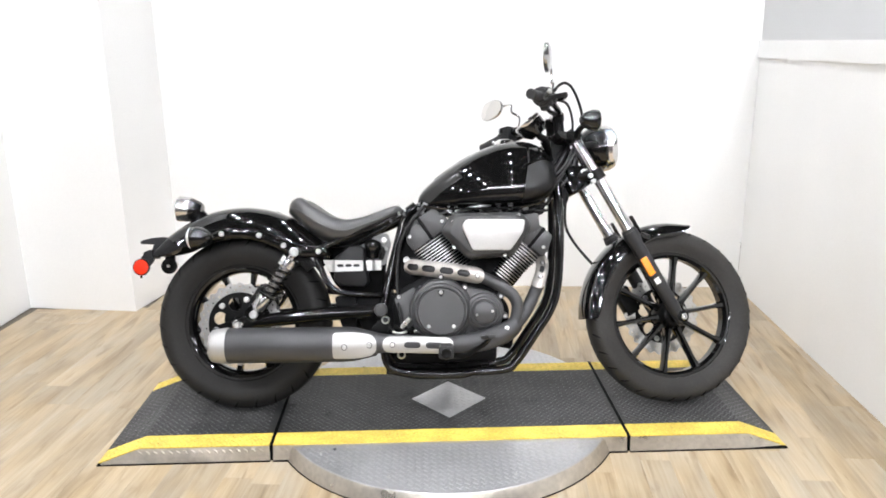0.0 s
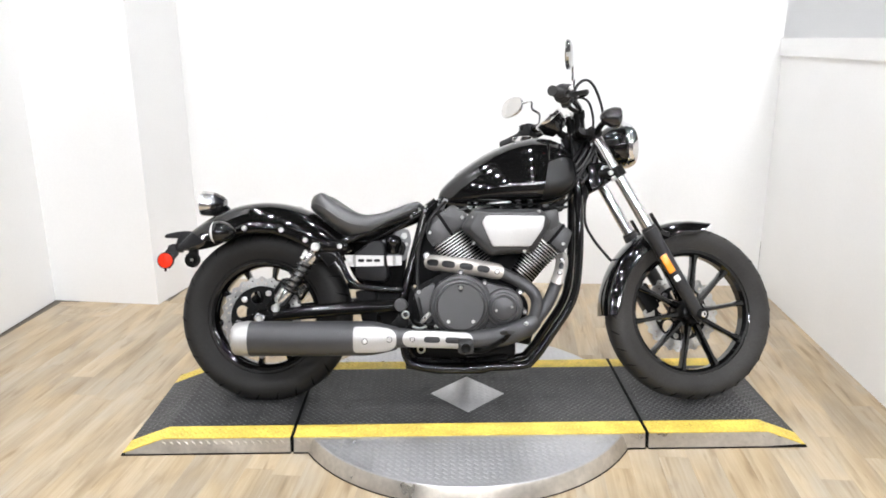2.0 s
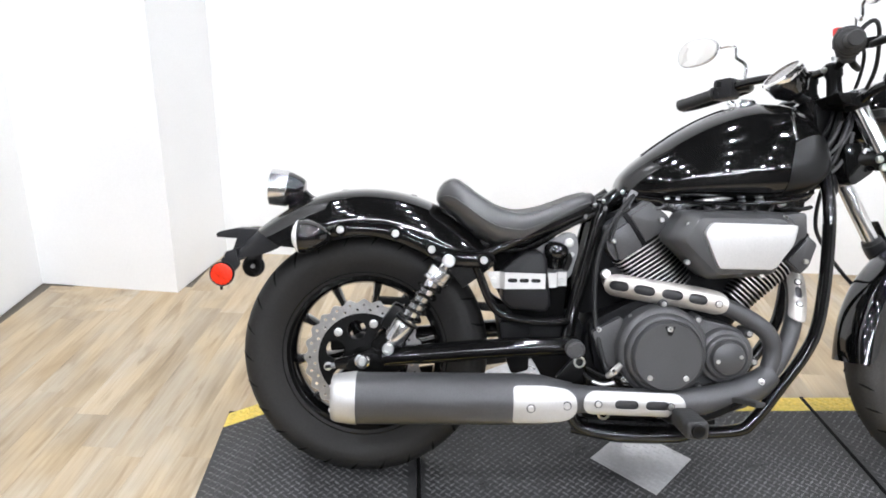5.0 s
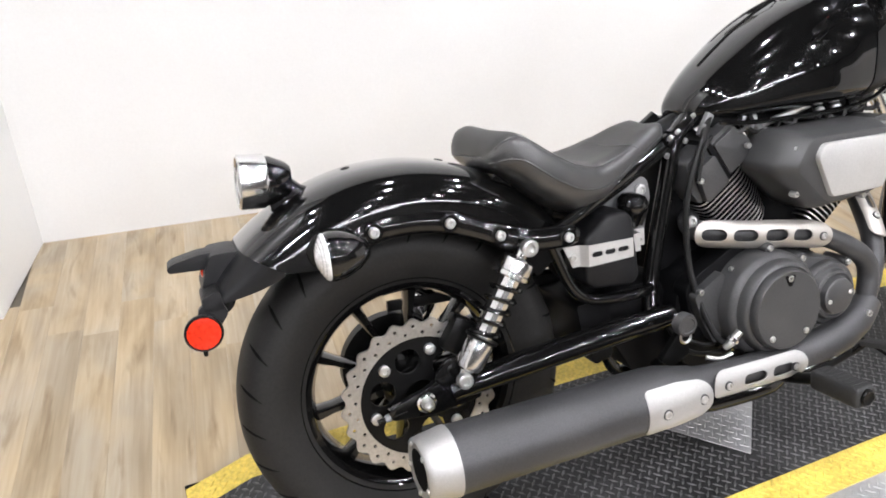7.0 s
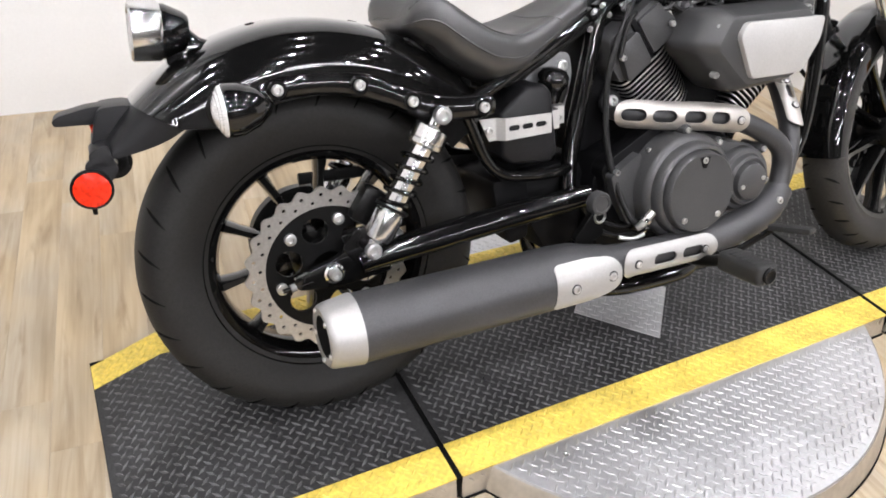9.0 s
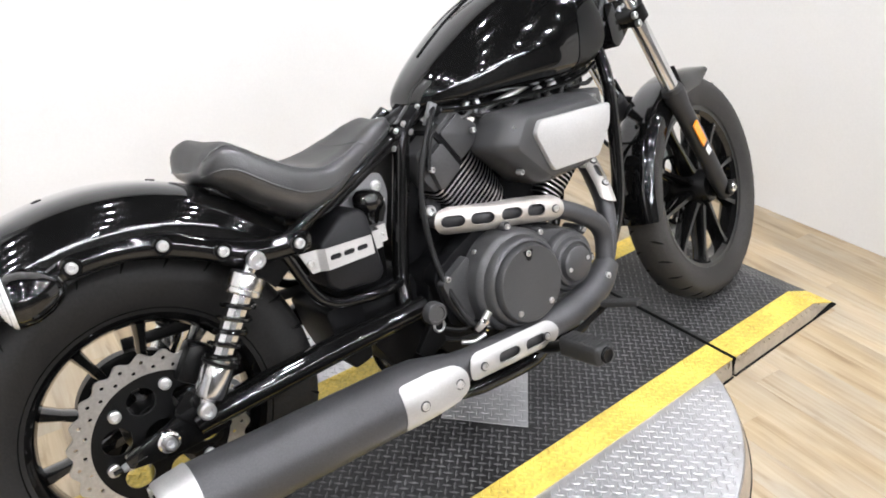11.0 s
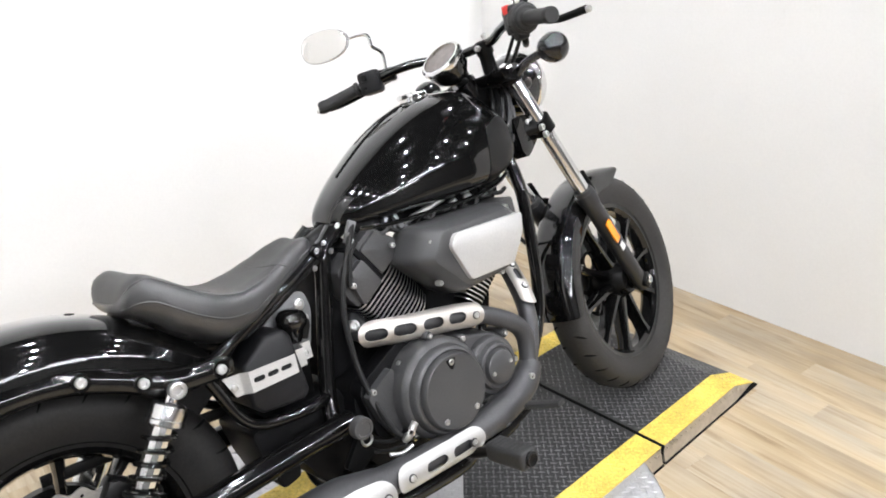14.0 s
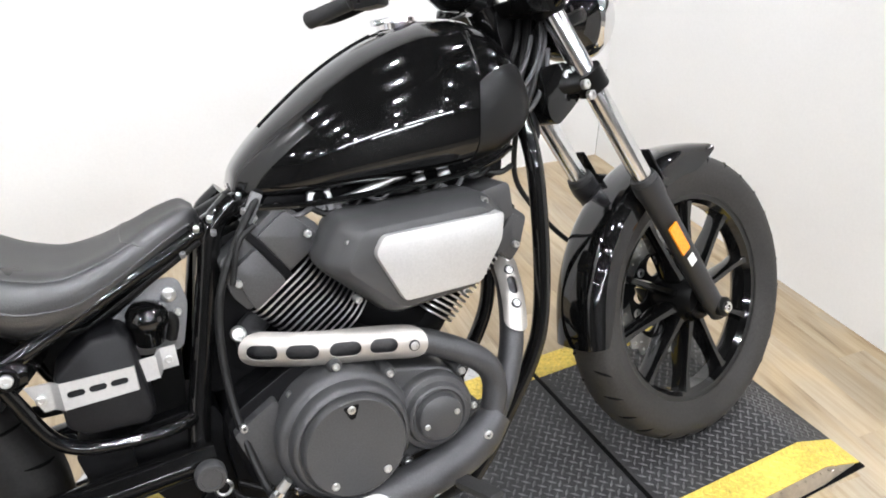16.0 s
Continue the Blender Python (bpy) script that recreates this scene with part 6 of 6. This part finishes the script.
dial = part("speedometer", lathe([(-0.05, 0.0), (-0.045, 0.03), (-0.02, 0.05), (0.012, 0.0535), (0.02, 0.052), (0.02, 0.0)], SC, SW, 40), GLOSS, bike, "round speedometer with a chrome ring", xf=STEER)
part("chrome_ring", lathe([(0.008, 0.054), (0.014, 0.0575), (0.022, 0.0565), (0.026, 0.052), (0.026, 0.0475), (0.02, 0.0475)], SC, SW, 40, loop=True), CHROME, dial, "chrome bezel", xf=STEER)
part("dial_face", lathe([(0.02, 0.049), (0.0225, 0.0475), (0.0235, 0.0)], SC, SW, 36), DIAL, dial, "dark smoked dial", xf=STEER)
part("mount", tube([tuple(SC - SW * 0.03), (0.36, 0, 0.99), (0.385, 0, 0.98)], 0.014, 10), SATIN, dial, xf=STEER)

# ---- hoses and cables ----
hoses = [
    ([(0.325, -0.225, 1.06), (0.345, -0.245, 1.1), (0.38, -0.24, 1.118), (0.425, -0.2, 1.1), (0.475, -0.13, 1.04), (0.485, -0.07, 0.98), (0.47, -0.04, 0.93), (0.455, -0.03, 0.87)], 0.0052, STEER),
    ([(0.32, -0.22, 1.05), (0.36, -0.21, 1.065), (0.41, -0.17, 1.06), (0.45, -0.1, 1.01), (0.45, -0.05, 0.95)], 0.0045, STEER),
    ([(0.47, 0.03, 0.80), (0.465, 0.06, 0.73), (0.475, 0.085, 0.66), (0.505, 0.09, 0.605), (0.54, 0.09, 0.56), (0.58, 0.088, 0.515), (0.62, 0.085, 0.48)], 0.0055, STEER),
    ([(0.46, -0.03, 0.95), (0.43, -0.065, 0.9), (0.4, -0.085, 0.85), (0.375, -0.09, 0.8), (0.34, -0.08, 0.75)], 0.008, None),
    ([(0.47, -0.045, 0.93), (0.445, -0.075, 0.88), (0.42, -0.09, 0.83), (0.38, -0.095, 0.775), (0.33, -0.08, 0.735)], 0.006, None),
    ([(0.45, -0.02, 0.97), (0.42, -0.055, 0.915), (0.385, -0.075, 0.87), (0.36, -0.08, 0.82)], 0.0055, None),
    ([(-0.075, -0.075, 0.735), (-0.112, -0.1, 0.694), (-0.152, -0.115, 0.63), (-0.172, -0.122, 0.56), (-0.177, -0.135, 0.46), (-0.17, -0.16, 0.38), (-0.158, -0.19, 0.32), (-0.15, -0.215, 0.305)], 0.0065, None),
    ([(-0.09, -0.1, 0.7), (-0.12, -0.115, 0.68), (-0.14, -0.12, 0.62)], 0.0045, None),
    ([(-0.19, -0.13, 0.30), (-0.15, -0.15, 0.285), (-0.11, -0.16, 0.29), (-0.08, -0.165, 0.275)], 0.0045, None),
    ([(-0.22, -0.12, 0.33), (-0.2, -0.14, 0.29), (-0.17, -0.15, 0.27), (-0.12, -0.16, 0.265)], 0.005, None),
    ([(0.3, -0.06, 0.735), (0.34, -0.075, 0.728), (0.37, -0.07, 0.735), (0.4, -0.05, 0.78)], 0.006, None),
]
for pts, r, xf in hoses:
    part("hose", tube(pts, r, 9, 8), HOSE, bike, "black rubber hose", xf=xf)
for x, z, y in ((-0.105, 0.282, -0.165), (-0.075, 0.268, -0.172)):
    part("banjo", lathe([(0.0, 0.011), (0.012, 0.011), (0.014, 0.0075), (0.02, 0.0075), (0.022, 0.0)], (x, y, z), Vector((0, -1, 0)), 12), CHROME, bike)
part("brake_cylinder", lathe([(0.0, 0.012), (0.03, 0.014), (0.06, 0.012), (0.07, 0.006)], (-0.13, -0.16, 0.29), Vector((1, -0.1, -0.25)), 16), SATIN, bike, "rear brake master cylinder")
part("sensor_plug", box((0.325, -0.06, 0.715), (0.05, 0.03, 0.04), 0.008), SATIN, bike)
part("tank_bracket", box((-0.085, -0.075, 0.722), (0.018, 0.012, 0.05), 0.003, (0, 30, 0)), BRACKET, bike, "grey tank bracket")
for k in range(3):
    bolt(bike, (-0.10 - 0.05 * k, -0.088 - 0.008 * k, 0.722 - 0.022 * k), (0, -0.6, 0.8), 0.0045, 0.005, BRACKET)
# throttle linkage between tank and air cleaner
part("intake_pipe", tube([(0.06, -0.03, 0.69), (0.12, -0.06, 0.705), (0.2, -0.06, 0.705)], 0.016, 12), ENGINE_BLACK, bike)
for x in (0.02, 0.06, 0.13, 0.2):
    part("clip", lathe([(-0.004, 0.009), (0.004, 0.009)], (x, -0.085, 0.708), Vector((1, 0, 0.2)), 12), BRACKET, bike)

# dark wiring and castings that fill the space under the tank
under = part("under_tank_gear", slab(rounded([(-0.06, 0.735), (0.34, 0.735), (0.37, 0.77), (0.36, 0.70), (0.3, 0.675), (0.2, 0.69), (0.05, 0.69), (-0.02, 0.70), (-0.07, 0.715)], 0.01), -0.07, 0.07, 0.008), ENGINE_BLACK, bike, "black wiring and castings under the tank")
rng = random.Random(3)
for k in range(9):
    x = -0.05 + 0.045 * k
    part("wire", tube([(x, -0.085, 0.712 + rng.uniform(-0.008, 0.008)), (x + 0.03, -0.1, 0.703 + rng.uniform(-0.01, 0.006)), (x + 0.06, -0.09, 0.712 + rng.uniform(-0.008, 0.008))], 0.0035 + 0.002 * rng.random(), 7, 5), HOSE if k % 3 else SHEATH, under)
part("rear_caliper", box((-0.672, -0.098, 0.415), (0.05, 0.05, 0.07), 0.012, (0, 35, 0)), SATIN, bike, "black rear brake caliper")

# tank bracket, throttle linkage and cables close to the tank
part("tank_strap", tube([(-0.1, -0.03, 0.742), (-0.088, -0.06, 0.712), (-0.08, -0.085, 0.69)], 0.0075, 8, 4, flat=0.3), STEEL, bike, "steel tank strap")
bolt(bike, (-0.081, -0.086, 0.692), (0, -1, 0.3), 0.007, 0.006, STEEL)
for x, y, z in ((-0.098, -0.05, 0.74), (-0.15, -0.068, 0.716), (-0.172, -0.072, 0.706)):
    part("rail_clamp", lathe([(-0.007, 0.0135), (-0.007, 0.0165), (0.007, 0.0165), (0.007, 0.0135)], (x, y + 0.012, z - 0.009), Vector((-1, -0.15, -0.42)), 18, loop=True), FRAME_BLACK, bike, "black clamp round the rail")
    bolt(bike, (x, y - 0.004, z), (0, -0.8, 0.6), 0.0048, 0.006, STEEL)
part("choke_ring", lathe([(0.0, 0.012), (0.0, 0.02), (0.012, 0.02), (0.012, 0.012)], (0.023, -0.07, 0.716), Vector((0, -1, 0.1)), 24, loop=True), STEEL, bike, "round throttle body ring")
part("throttle_rod", tube([(0.04, -0.1, 0.71), (0.1, -0.105, 0.722), (0.165, -0.1, 0.733)], [0.006, 0.008, 0.005], 10, 5), STEEL, bike, "steel throttle link")
part("link_block", box((0.042, -0.09, 0.698), (0.022, 0.02, 0.026), 0.004, (0, -20, 0)), BRACKET, bike)
for x, z in ((0.19, 0.719), (0.235, 0.722), (0.29, 0.718)):
    part("cable_end", lathe([(-0.01, 0.005), (-0.006, 0.008), (0.006, 0.008), (0.01, 0.005)], (x, -0.1, z), Vector((1, -0.2, 0.3)), 10), STEEL, bike)
bundles = [
    [(0.37, -0.075, 0.785), (0.4, -0.085, 0.815), (0.43, -0.085, 0.85), (0.465, -0.07, 0.9), (0.485, -0.05, 0.94)],
    [(0.365, -0.08, 0.8), (0.395, -0.09, 0.832), (0.43, -0.088, 0.868), (0.46, -0.07, 0.915), (0.475, -0.05, 0.95)],
    [(0.36, -0.07, 0.815), (0.39, -0.085, 0.85), (0.42, -0.082, 0.885), (0.445, -0.065, 0.925)],
    [(0.395, -0.06, 0.78), (0.43, -0.075, 0.805), (0.462, -0.075, 0.85), (0.48, -0.06, 0.9)],
]
for k, pts in enumerate(bundles):
    part("cable", tube(pts, 0.004 if k < 3 else 0.005, 9, 6), SHEATH, bike, "grey sheathed cable")
for x, z in ((0.44, 0.83), (0.455, 0.84), (0.425, 0.8)):
    part("connector", box((x, -0.06, z), (0.02, 0.02, 0.03), 0.004, (0, 30, 0)), SATIN, bike)


# ---- floor planks ----
def planks():
    floor = bpy.data.objects["floor"]
    w, ln, tilt = 0.098, 0.92, -5.8
    bm = box((0, 0, 0.0), (w - 0.0002, ln - 0.0002, 0.005), 0.0003, seg=1)
    ob = finish("plank", bm, PLANK)
    me = ob.data
    bpy.data.objects.remove(ob)
    turn = pose(0, 2.2, -0.0025, 0, 0, tilt)
    rng = random.Random(7)
    cols = int(4.9 / w)
    for i in range(-cols // 2, cols // 2 + 1):
        shift = rng.uniform(0, ln)
        u = i * w - 0.3
        foot, head = turn @ Vector((u, 0, 0)), turn @ Vector((u, 1, 0))
        rise, drift = head.y - foot.y, head.x - foot.x
        # the rows run from the open showroom to just under the back walls
        v0 = (-0.35 - foot.y) / rise
        at_wall = foot.x + drift * 1.9
        v1 = ((4.25 - 0.079 * at_wall if at_wall > -1.56 else 3.9) - foot.y) / rise
        if not -2.36 < foot.x - drift < 1.9:
            continue
        for j in range(-4, 5):
            a = max(j * ln + shift - 0.3 - ln / 2, v0)
            b = min(j * ln + shift - 0.3 + ln / 2, v1)
            lift = rng.uniform(-0.0001, 0.0001)
            if b - a < 0.03:
                continue
            ob = new("plank", me)
            ob.parent = floor
            ob.matrix_basis = turn @ pose(u, (a + b) / 2, lift) @ Matrix.Diagonal((1, (b - a) / ln, 1, 1))


planks()
